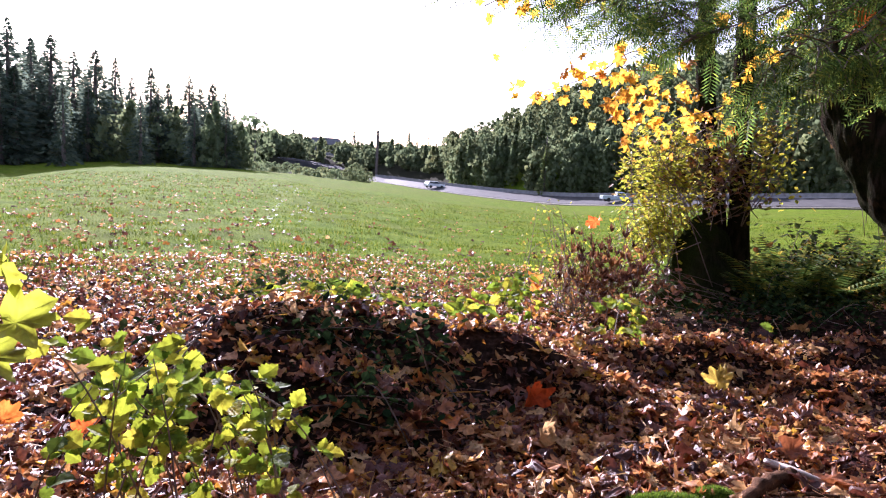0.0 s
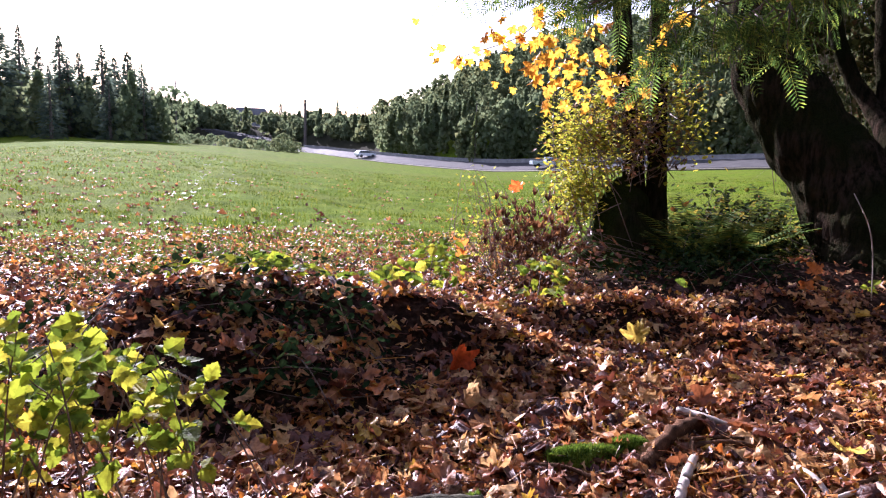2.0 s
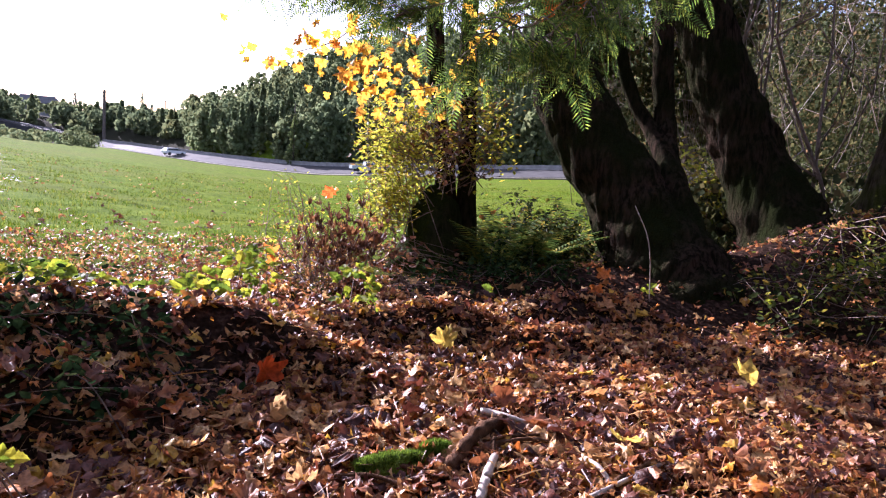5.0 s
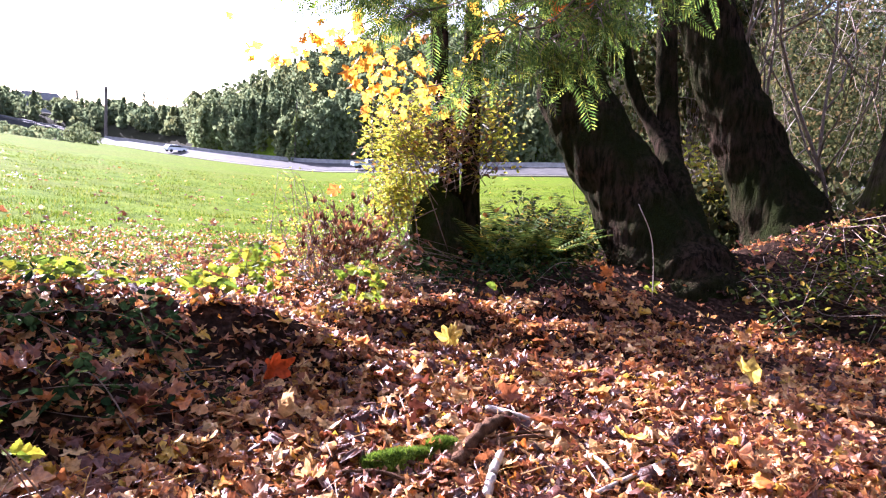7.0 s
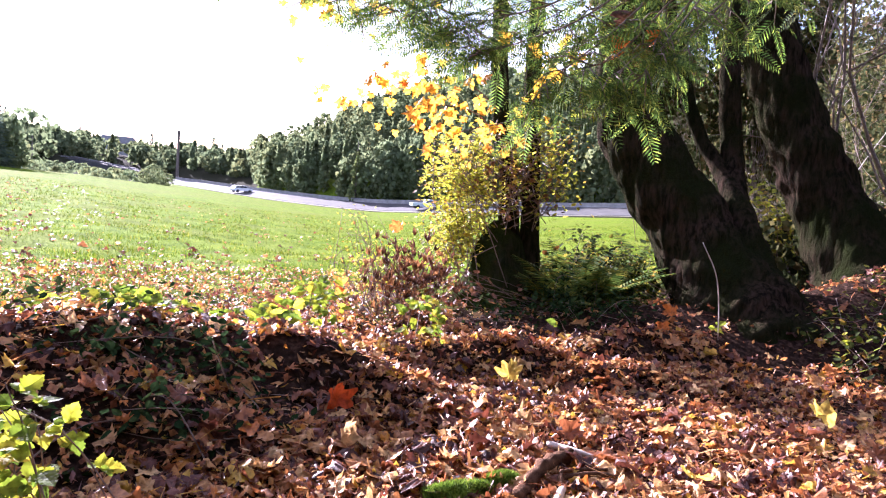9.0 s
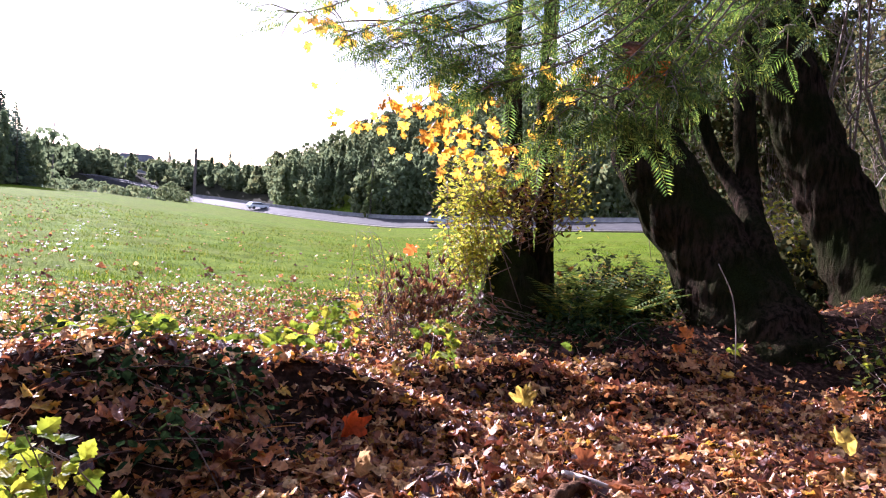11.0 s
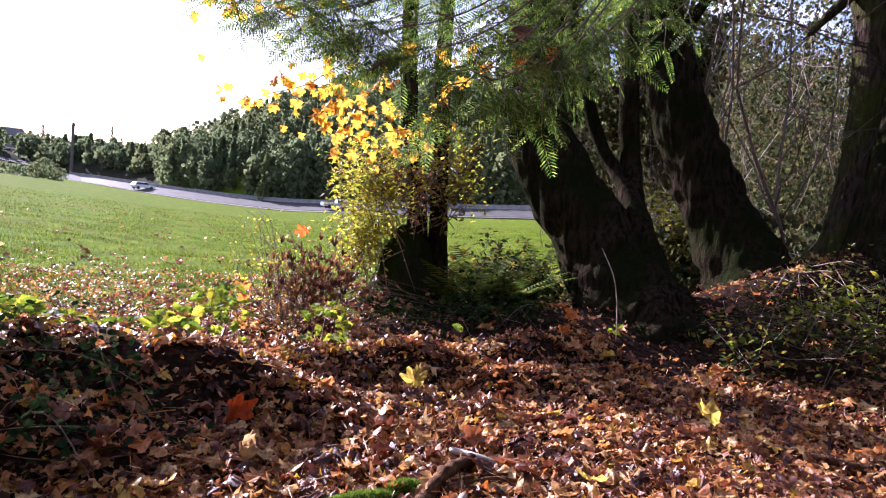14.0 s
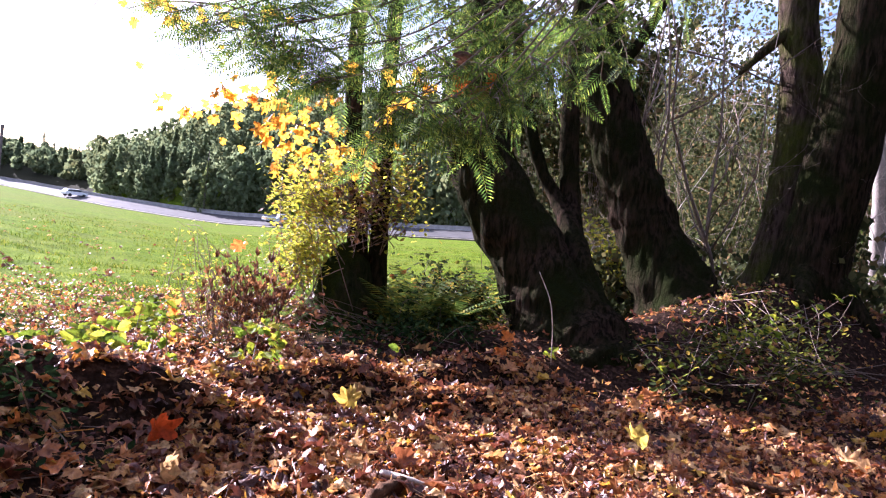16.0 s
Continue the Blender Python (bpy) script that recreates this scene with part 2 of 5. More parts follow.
def ground_material():
    """Leaf mould under the trees, dark also to stand for shade; worn turf on the field; dark earth under the far woods.
    """
    m, n, l, o = nodes_of("ground_cover")
    pos = n.new("ShaderNodeNewGeometry").outputs["Position"]
    sep = n.new("ShaderNodeSeparateXYZ")
    l.new(pos, sep.inputs[0])
    fine, mid, wide = noise_tex(n, l, 28.0, 6.0, pos), noise_tex(n, l, 1.6, 7.0, pos, 0.7), noise_tex(n, l, 0.22, 4.0, pos)
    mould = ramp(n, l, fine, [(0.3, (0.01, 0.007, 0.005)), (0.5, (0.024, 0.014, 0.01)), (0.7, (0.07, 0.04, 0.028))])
    turf = ramp(n, l, maths(n, l, "ADD", maths(n, l, "MULTIPLY", fine, 0.5), maths(n, l, "MULTIPLY", mid, 0.5)), [(0.36, (0.03, 0.046, 0.004)), (0.5, (0.085, 0.138, 0.009)), (0.64, (0.175, 0.222, 0.018))])
    turf = mixed(n, l, ramp(n, l, wide, [(0.42, (0, 0, 0)), (0.62, (1, 1, 1))]), turf, mixed(n, l, 0.45, turf, (0.12, 0.125, 0.025)))
    edge = maths(n, l, "ADD", sep.outputs["Y"], maths(n, l, "MULTIPLY", maths(n, l, "SUBTRACT", mid, 0.5), 4.0))
    edge = maths(n, l, "SUBTRACT", edge, maths(n, l, "MULTIPLY", maths(n, l, "MINIMUM", maths(n, l, "MAXIMUM", maths(n, l, "SUBTRACT", sep.outputs["X"], 1.5), 0), 4), 0.9))
    onfield = maths(n, l, "DIVIDE", maths(n, l, "SUBTRACT", edge, 5.7), 2.6)
    onfield.node.use_clamp = True
    away = n.new("ShaderNodeVectorMath")
    away.operation = "LENGTH"
    l.new(pos, away.inputs[0])
    near = maths(n, l, "LESS_THAN", away.outputs["Value"], 186.0)
    col = mixed(n, l, onfield, mould, mixed(n, l, near, (0.03, 0.03, 0.018), turf))
    p = n.new("ShaderNodeBsdfPrincipled")
    p.inputs["Roughness"].default_value, p.inputs["Specular IOR Level"].default_value = 0.95, 0.01
    l.new(col, p.inputs["Base Color"])
    l.new(bump(n, l, maths(n, l, "ADD", fine, mid), 0.8, 0.05), p.inputs["Normal"])
    l.new(p.outputs[0], o.inputs["Surface"])
    return m


GROUND = ground_material()

# ---- mesh helpers ----
HX, HY, HZ = 0.1, 0.27, 1.36          # the plan's centre and eye height


def bearing(az, r, rise, origin=(HX, HY, HZ)):
    """A place by compass bearing from +y, distance and elevation in degrees as from the plan's centre."""
    return np.array((origin[0] + r * math.sin(radians(az)), origin[1] + r * math.cos(radians(az)), origin[2] + r * math.tan(radians(rise))))


def along(*rows):
    """Places with a radius for a limb, from rows of (bearing, distance, elevation, radius)."""
    return [(*bearing(az, r, rise), rad) for az, r, rise, rad in rows]


def mesh_of(name, verts, faces, material, smooth=False):
    me = bpy.data.meshes.new(name)
    me.from_pydata([tuple(v) for v in verts], [], [tuple(f) for f in faces])
    me.materials.append(material)
    if smooth:
        me.shade_smooth()
    me.update()
    return me


def part(name, mesh, parent=None, label="", place=None):
    ob = new(name, mesh)
    ob.parent = parent
    if place is not None:
        ob.matrix_basis = place
    return tagged(ob, label)


def thing(name, label, category, place=(0, 0, 0), group="", kind=""):
    ob = new(name)
    ob.empty_display_size = 0.1
    ob.location = place
    return tagged(ob, label, category, group, kind)


class Soup:
    """Gathers pieces into one mesh."""

    def __init__(self):
        self.v, self.f, self.count = [], [], 0

    def add(self, verts, faces):
        self.v.append(np.asarray(verts, float))
        self.f.extend([tuple(i + self.count for i in f) for f in faces])
        self.count += len(verts)
        return self

    def scatter(self, template, places, turns, scales):
        """Many turned copies of (verts, faces): turns (n,3,3), scales (n,) or (n,3)."""
        tv, tf = np.asarray(template[0], float), template[1]
        sc = np.asarray(scales, float)
        sc = sc[:, None, None] if sc.ndim == 1 else sc[:, None, :]
        vv = np.einsum("nij,nkj->nki", turns, tv[None] * sc) + places[:, None, :]
        k = len(tv)
        for i in range(len(places)):
            b = self.count + i * k
            self.f.extend([tuple(b + j for j in f) for f in tf])
        self.v.append(vv.reshape(-1, 3))
        self.count += len(places) * k
        return self

    def mesh(self, name, material, smooth=False):
        return mesh_of(name, np.concatenate(self.v), self.f, material, smooth)


def turns_of(yaw, pitch, roll):
    """Rotation matrices Rz(yaw) Ry(pitch) Rx(roll), radians."""
    cz, sz, cy, sy, cx, sx = np.cos(yaw), np.sin(yaw), np.cos(pitch), np.sin(pitch), np.cos(roll), np.sin(roll)
    m = np.empty((len(yaw), 3, 3))
    m[:, 0] = np.stack([cz * cy, cz * sy * sx - sz * cx, cz * sy * cx + sz * sx], 1)
    m[:, 1] = np.stack([sz * cy, sz * sy * sx + cz * cx, sz * sy * cx - cz * sx], 1)
    m[:, 2] = np.stack([-sy, cy * sx, cy * cx], 1)
    return m


def matrix_from(place, turn, scale):
    m = Matrix([list(r) for r in turn]).to_4x4()
    return Matrix.Translation(place) @ m @ Matrix.Diagonal((scale, scale, scale, 1))


def spline(points, steps):
    """A smooth line through points (any number of columns)."""
    p = np.asarray(points, float)
    p = np.concatenate([[2 * p[0] - p[1]], p, [2 * p[-1] - p[-2]]])
    res = []
    for i in range(1, len(p) - 2):
        for t in np.linspace(0, 1, steps, endpoint=False):
            a, b, c, d = p[i - 1:i + 3]
            res.append(0.5 * (2 * b + (c - a) * t + (2 * a - 5 * b + 4 * c - d) * t * t + (3 * b - a - 3 * c + d) * t ** 3))
    res.append(p[-2])
    return np.array(res)


def tube(points, radii, sides=8, rough=0.0, freq=3.0):
    """A tapering limb through points, with an uneven skin."""
    p, r = np.asarray(points, float), np.asarray(radii, float)
    verts, faces = [], []
    ref = np.array((0.31, 0.87, 0.38))
    for i in range(len(p)):
        way = p[min(i + 1, len(p) - 1)] - p[max(i - 1, 0)]
        way = way / (np.linalg.norm(way) + 1e-9)
        u = np.cross(way, ref if abs(way @ ref) < 0.95 else (1, 0, 0))
        u /= np.linalg.norm(u)
        w = np.cross(way, u)
        for k in range(sides):
            a = 2 * math.pi * k / sides
            d = math.cos(a) * u + math.sin(a) * w
            q = p[i] + d * r[i]
            if rough:
                s = noise.noise(Vector(q * freq)) + 0.5 * noise.noise(Vector((q[0] * freq * 4, q[1] * freq * 4, q[2] * freq * 0.8)))
                q = q + d * r[i] * rough * s
            verts.append(q)
    for i in range(len(p) - 1):
        for k in range(sides):
            a, b = i * sides + k, i * sides + (k + 1) % sides
            faces.append((a, b, b + sides, a + sides))
    faces.append(tuple(range(sides - 1, -1, -1)))
    faces.append(tuple((len(p) - 1) * sides + k for k in range(sides)))
    return verts, faces


def box(size, centre=(0, 0, 0), chamfer=0.0):
    """A box, its edges cut if chamfer is given."""
    bm = bmesh.new()
    bmesh.ops.create_cube(bm, size=1.0, matrix=Matrix.Translation(centre) @ Matrix.Diagonal((*size, 1)))
    if chamfer:
        bmesh.ops.bevel(bm, geom=bm.edges[:], offset=chamfer, segments=1, affect="EDGES")
    bm.verts.index_update()
    v, f = [v.co[:] for v in bm.verts], [tuple(x.index for x in g.verts) for g in bm.faces]
    bm.free()
    return v, f


# leaf outlines: angle from the tip in degrees and reach
def maple_leaf(curl, cup, twist, seed, ragged=0.05, rings=1):
    """A lobed leaf of about unit span with its stalk; two rings give finer folds."""
    r = random.Random(seed)
    half = [(0, 1.0), (8, 0.8), (15, 0.84), (25, 0.58), (36, 0.76), (46, 0.99), (56, 0.8), (66, 0.74), (78, 0.5), (94, 0.68), (108, 0.76), (124, 0.58), (150, 0.42), (172, 0.22)]
    ring = [(a, d) for a, d in half] + [(-a, d) for a, d in half[:0:-1]]
    k = len(ring)
    verts = [(0, 0, 0)]
    for j in range(1, rings + 1):
        for a, d in ring:
            d *= 0.5 * (1 + r.uniform(-ragged, ragged) * 2) if j == rings else 0.5 * 0.5 * (0.5 + 0.5 * d)
            verts.append((d * math.sin(radians(a)), d * math.cos(radians(a)), 0))
    faces = [(0, 1 + (i + 1) % k, 1 + i) for i in range(k)]
    if rings == 2:
        faces += [(1 + i, 1 + (i + 1) % k, 1 + k + (i + 1) % k, 1 + k + i) for i in range(k)]
    res = []
    for i, (x, y, z) in enumerate(verts):
        rad, ang = math.hypot(x, y), math.atan2(x, y)
        z = curl * rad * rad * 2 + cup * x * x * 2.5 + twist * x * y * 3
        z += 0.075 * math.sin(9 * x + seed) * math.cos(8 * y + 2 * seed)
        z -= 0.12 * rad * abs(math.sin(2.0 * ang))
        if i:
            z += r.uniform(-1, 1) * 0.045 * (1 + abs(curl)) * (0.6 if i <= k and rings == 2 else 1)
        shrink = 1 / (1 + 0.55 * (abs(curl) + abs(cup)) * rad * 2)
        res.append((x * shrink, y * shrink, z))
    # a short stalk
    b = len(res)
    res += [(-0.008, -0.05, 0), (0.008, -0.05, 0), (0.0, -0.34, -0.03 - 0.05 * cup)]
    faces.append((b, b + 1, b + 2))
    return res, faces


def oval_leaf(width, curl, notch=0.0, cuts=6):
    n = cuts
    verts, faces = [(0, 0, 0)], []
    for i in range(1, n):
        y = i / n
        w = width * math.sin(math.pi * y ** 0.8) * (1 + (notch if i % 2 else -notch))
        z = curl * (y - 0.5) ** 2
        verts += [(-w, y, z + 0.25 * w), (0, y, z), (w, y, z + 0.25 * w)]
    verts.append((0, 1, curl * 0.25))
    last = len(verts) - 1
    faces += [(0, 2, 1), (0, 3, 2)]
    for i in range(n - 2):
        a = 1 + 3 * i
        faces += [(a, a + 1, a + 4, a + 3), (a + 1, a + 2, a + 5, a + 4)]
    a = 1 + 3 * (n - 2)
    faces += [(a, a + 1, last), (a + 1, a + 2, last)]
    return verts, faces


# ---- the lie of the land ----
# bearing, distance and height of the field's far edge; where the rise beyond it begins; how high it rises
LAND = [(-180, 200, 0, 214, 0.01), (-60, 45, 0.2, 70, 0.01), (-34, 52, -0.7, 80, 0.5), (-30.7, 58, -0.9, 84, 1.5), (-26, 66, -0.25, 88, 2.0), (-22, 70, 0.0, 92, 2.0), (-16, 74, -0.15, 230, 7.0), (-11, 78, -0.5, 255, 8.0), (-7, 96, -1.45, 260, 7.0), (-5, 190, -3.9, 240, 6.5), (-1.4, 160, -4.1, 215, 5.0), (2.5, 143, -4.4, 172, 3.2), (6.7, 134, -4.6, 150, 12.5), (11, 124, -4.4, 139, 23), (14.3, 117, -3.7, 132, 32), (18, 111, -3.0, 126, 38), (25.7, 101, -1.9, 116, 42), (31, 95, -1.05, 110, 42), (40, 86, -0.2, 101, 40), (55, 84, 0.6, 99, 36), (75, 95, 1.0, 110, 22), (110, 130, 0.5, 150, 3), (180, 200, 0, 214, 0.01)]
RA, RR, RZ, HB, HH = [np.array(c, float) for c in zip(*LAND)]


def hump(x, y, cx, cy, sx, sy, h):
    return h * np.exp(-((x - cx) / sx) ** 2 / 2 - ((y - cy) / sy) ** 2 / 2)


def height(x, y):
    x, y = np.asarray(x, float), np.asarray(y, float)
    r, az = np.hypot(x - HX, y - HY), np.degrees(np.arctan2(x - HX, y - HY))
    rr, rz = np.interp(az, RA, RR), np.interp(az, RA, RZ)
    z = rz * np.clip((r - 9) / (rr - 9), 0, 1)
    hb, hh = np.interp(az, RA, HB), np.interp(az, RA, HH)
    z = z - np.interp(az, (-24, -16, -6, -4), (0, 3.2, 3.2, 0)) * np.clip((r - rr - 6) / 60, 0, 1)
    z = z + hh * (1 - np.exp(-np.maximum(r - hb, 0) * 0.55 / hh))
    z = z - 0.25 * np.exp(-((r - rr) / 9) ** 2)
    near = np.clip((60 - r) / 40, 0, 1)
    z = z + near * 0.035 * (np.sin(x * 1.3 + 0.6 * np.sin(y * 0.9)) * np.cos(y * 1.1 + 0.4 * x) + 0.6 * np.sin(x * 3.1 + y * 2.3) * np.cos(y * 3.7 - x))
    z = z + hump(x, y, -0.75, 4.1, 0.55, 0.32, 0.5) + hump(x, y, 0.35, 4.3, 0.55, 0.28, 0.3) + hump(x, y, -0.35, 3.55, 0.6, 0.15, 0.16) + hump(x, y, 0.7, 4.2, 0.25, 0.12, 0.1) + hump(x, y, 2.0, 4.78, 0.35, 0.13, 0.19) + hump(x, y, 3.15, 5.0, 0.45, 0.14, 0.2) + hump(x, y, 1.3, 4.7, 0.3, 0.13, 0.16) + hump(x, y, 2.75, 4.45, 0.3, 0.11, 0.12)
    z = z + hump(x, y, 3.7, 5.75, 0.9, 0.4, 0.22) + hump(x, y, 2.6, 6.9, 0.9, 0.8, 0.15) + hump(x, y, 9.2, 6.5, 2.3, 2.0, 0.55) + hump(x, y, 7.3, 5.45, 1.7, 0.55, 0.72)
    return z


def build_ground():
    az = np.radians(np.concatenate([np.linspace(-180, -55, 50, endpoint=False), np.linspace(-55, 75, 330, endpoint=False), np.linspace(75, 180, 42, endpoint=False)]))
    rad = np.concatenate([np.linspace(0.3, 8, 110), np.geomspace(8.1, 500, 170), np.geomspace(560, 4500, 12)])
    a, r = np.meshgrid(az, rad)
    x, y = HX + r * np.sin(a), HY + r * np.cos(a)
    z = height(x, y)
    n, k = len(az), len(rad)
    verts = np.concatenate([[(HX, HY, float(height(HX, HY)))], np.stack([x, y, z], -1).reshape(-1, 3)])
    i, j = np.meshgrid(np.arange(k - 1), np.arange(n), indexing="ij")
    p, q = 1 + i * n + j, 1 + i * n + (j + 1) % n
    faces = np.stack([p, p + n, q + n, q], -1).reshape(-1, 4).tolist() + [(0, 1 + c, 1 + (c + 1) % n) for c in range(n)]
    ob = new("ground", mesh_of("ground", verts, faces, GROUND, True))
    return tagged(ob, "rolling ground of leaf mould and green pasture", "ground", kind="structure")


ground = build_ground()


def meets(az, rise, up=0.0):
    """Where a line of sight at that bearing and elevation from the plan's centre comes down to the ground."""
    r = np.linspace(1.5, 14, 2500)
    x, y = HX + r * math.sin(radians(az)), HY + r * math.cos(radians(az))
    k = int(np.argmax(height(x, y) + up >= HZ + r * math.tan(radians(rise))))
    return on_ground(x[k], y[k], up)


def on_ground(x, y, up=0.0):
    return np.array((x, y, float(height(x, y)) + up))


# ---- the road ----
FAR_ROAD = [(-13.6, 262, 0.0), (-11.1, 258, 0.1), (-9.7, 254, -0.9), (-7.4, 250, -2.2), (-6.0, 246, -3.2)]


def road_line(lo, hi, steps, off=0.0, up=0.0, table=None):
    az = np.linspace(lo, hi, steps)
    ta, tr, tz = (RA, RR, RZ) if table is None else [np.array(c, float) for c in zip(*table)]
    r, z = np.interp(az, ta, tr) + off, np.interp(az, ta, tz) + up
    s = np.ones(9) / 9                     # ease the bends
    pad = lambda v: np.convolve(np.pad(v, 4, mode="edge"), s, "valid")
    r, z = pad(r), pad(z)
    return np.stack([HX + r * np.sin(np.radians(az)), HY + r * np.cos(np.radians(az)), z], 1)


def ribbon(name, lo, hi, steps, inner, outer, up, thick, material, label, category, bank=0.0, table=None):
    a, b = road_line(lo, hi, steps, inner, up, table), road_line(lo, hi, steps, outer, up + bank, table)
    verts = np.concatenate([a, b, a - (0, 0, thick), b - (0, 0, thick)])
    n, f = steps, []
    for i in range(n - 1):
        f += [(i, i + 1, n + i + 1, n + i), (2 * n + i, 2 * n + i + 1, i + 1, i), (n + i, n + i + 1, 3 * n + i + 1, 3 * n + i)]
    return tagged(new(name, mesh_of(name, verts, f, material)), label, category, kind="structure")


ribbon("road", -5.4, 74, 240, 0.8, 11.5, 0.12, 0.6, ASPHALT, "grey asphalt highway curving past the field", "road", 0.9)
ribbon("road_shoulder", -5.4, 74, 240, -2.6, 0.8, 0.06, 0.5, GRAVEL, "weedy brown gravel shoulder beside the highway", "shoulder")
ribbon("road_far", -13.6, -6.0, 60, 0.0, 9.0, 0.1, 2.0, ASPHALT, "far rising stretch of the pale highway", "road", 0.8, FAR_ROAD)


def guard_rail(lo, hi, off, label, table=None):
    g = thing("guard_rail", label, "guard rail")
    line = road_line(lo, hi, 120, off, 0.12, table)
    s = Soup()
    prof = [(0.0, 0.42), (0.05, 0.48), (0.0, 0.55), (0.05, 0.62), (0.0, 0.7)]
    out_way = line[:, :2] - (HX, HY)
    out_way /= np.linalg.norm(out_way, axis=1)[:, None]
    v, f, k = [], [], len(prof)
    for p, w in zip(line, out_way):
        v += [(p[0] - w[0] * d, p[1] - w[1] * d, p[2] + h) for d, h in prof]
    for i in range(len(line) - 1):
        f += [(i * k + j, (i + 1) * k + j, (i + 1) * k + j + 1, i * k + j + 1) for j in range(k - 1)]
    part("rail", mesh_of("rail", v, f, RAILSTEEL), g)
    post = mesh_of("post", *box((0.15, 0.2, 1.0), (0, 0, 0.2), 0.02), POLEWOOD)
    for p in line[::2]:
        part("post", post, g, place=pose(p[0], p[1], p[2] + 0.05))
    return g


guard_rail(-13.5, -7, 0.2, "pale guard rail on the far rising road", FAR_ROAD)
# low concrete barrier on the far side
bar_line = road_line(-4.5, 50, 100, 12.0, 0.9)
barrier = thing("road_barrier", "low grey concrete barrier along the highway", "barrier")
v, f = [], []
for p in bar_line:
    w = np.array((p[0] - HX, p[1] - HY))
    w /= np.linalg.norm(w)
    v += [(p[0] + w[0] * d, p[1] + w[1] * d, p[2] + h) for d, h in ((-0.3, 0), (-0.12, 0.25), (-0.08, 0.8), (0.08, 0.8), (0.12, 0.25), (0.3, 0))]
for i in range(len(bar_line) - 1):
    f += [(i * 6 + j, (i + 1) * 6 + j, (i + 1) * 6 + j + 1, i * 6 + j + 1) for j in range(5)]
part("wall", mesh_of("barrier", v, f, CONCRETE), barrier)


def vehicle(kind, paint, label, az, off, heading):
    az_r = math.radians(az)
    r, z = float(np.interp(az, RA, RR)) + off, float(np.interp(az, RA, RZ)) + 0.13 + 0.7 * (off - 0.5) / 11
    c = thing(kind, label, "car", (HX + r * math.sin(az_r), HY + r * math.cos(az_r), z))
    c.rotation_euler = (0, 0, radians(heading))
    long, pick = (5.4, True) if kind == "pickup_truck" else (4.5, False)
    half = long / 2
    side = [(-half, 0.45), (-half, 0.95), (-half + 0.1, 1.02), (half - 1.3, 1.02), (half - 0.15, 0.9), (half, 0.7), (half, 0.4)]
    roof = [(-0.3, 1.02), (-0.2, 1.7), (0.9, 1.72), (1.5, 1.02)] if pick else [(-half + 0.1, 1.0), (-half + 0.5, 1.5), (0.5, 1.52), (1.2, 1.0)]

    def slab(profile, w0, w1):
        n = len(profile)
        v = [(x, -w0 if h < 1.1 else -w1, h) for x, h in profile] + [(x, w0 if h < 1.1 else w1, h) for x, h in profile]
        return v, [tuple(range(n)), tuple(range(2 * n - 1, n - 1, -1))] + [(i, i + n, (i + 1) % n + n, (i + 1) % n) for i in range(n)]

    part("body", mesh_of("body", *slab(side, 0.9, 0.9), paint), c)
    cabin = part("cabin", mesh_of("cabin", *slab(roof, 0.82, 0.68), paint), c)
    shrink = [(x * 0.9 + 0.03, 1.06 + (h - 1.02) * 0.78) for x, h in roof]
    part("side_window", mesh_of("side_window", *slab(shrink, 0.83, 0.74), CARGLASS), cabin)
    wheel = tube([(0, -0.11, 0), (0, 0.11, 0)], (0.34, 0.34), 14)
    wm = mesh_of("wheel", *wheel, TYRE)
    for sx in (-half * 0.62, half * 0.64):
        for sy in (-0.82, 0.82):
            part("wheel", wm, c, place=pose(sx, sy, 0.34))
    lamp = mesh_of("headlight", *box((0.08, 0.35, 0.16), (0, 0, 0), 0.02), RAILSTEEL)
    for sy in (-0.65, 0.65):
        part("headlight", lamp, c, place=pose(half - 0.02, sy, 0.74))
    return c


vehicle("pickup_truck", SILVERCAR, "silver-blue pickup truck on the highway", 15.2, 4.0, 4)
vehicle("hatchback_car", WHITECAR, "white hatchback car on the highway", 0.4, 4.0, 30)

# ---- distance: woods, conifers, house, poles ----
CARD = ([(-0.5, 0, -0.2), (0.15, 0.12, -0.5), (0.5, 0, 0.15), (-0.15, -0.1, 0.5)], [(0, 1, 2, 3)])


def crown_points(n, tall, wide, conifer, g):
    """Places in a crown of that height and breadth, its foot at 0."""
    h = g.uniform(0, 1, n) ** (0.8 if conifer else 1.0)
    a = g.uniform(0, 2 * math.pi, n)
    if conifer:
        reach = (1 - h) ** 0.8 * (0.62 + 0.38 * np.sin(h * 23 + 2.5 * np.sin(a * 2)) * np.sin(a * 5 + h * 9)) + 0.02
        z = (0.08 + 0.92 * h) * tall
    else:
        lumps = 0.8 + 0.2 * np.sin(a * 3 + h * 7) + 0.12 * np.sin(a * 7 - h * 11)
        reach = np.sqrt(np.clip(1 - (2 * h - 1) ** 2, 0.02, 1)) * lumps
        z = (0.12 + 0.88 * h) * tall
    rad = wide / 2 * reach * np.sqrt(g.uniform(0.35, 1, n))
    return np.stack([rad * np.cos(a), rad * np.sin(a), z], 1)


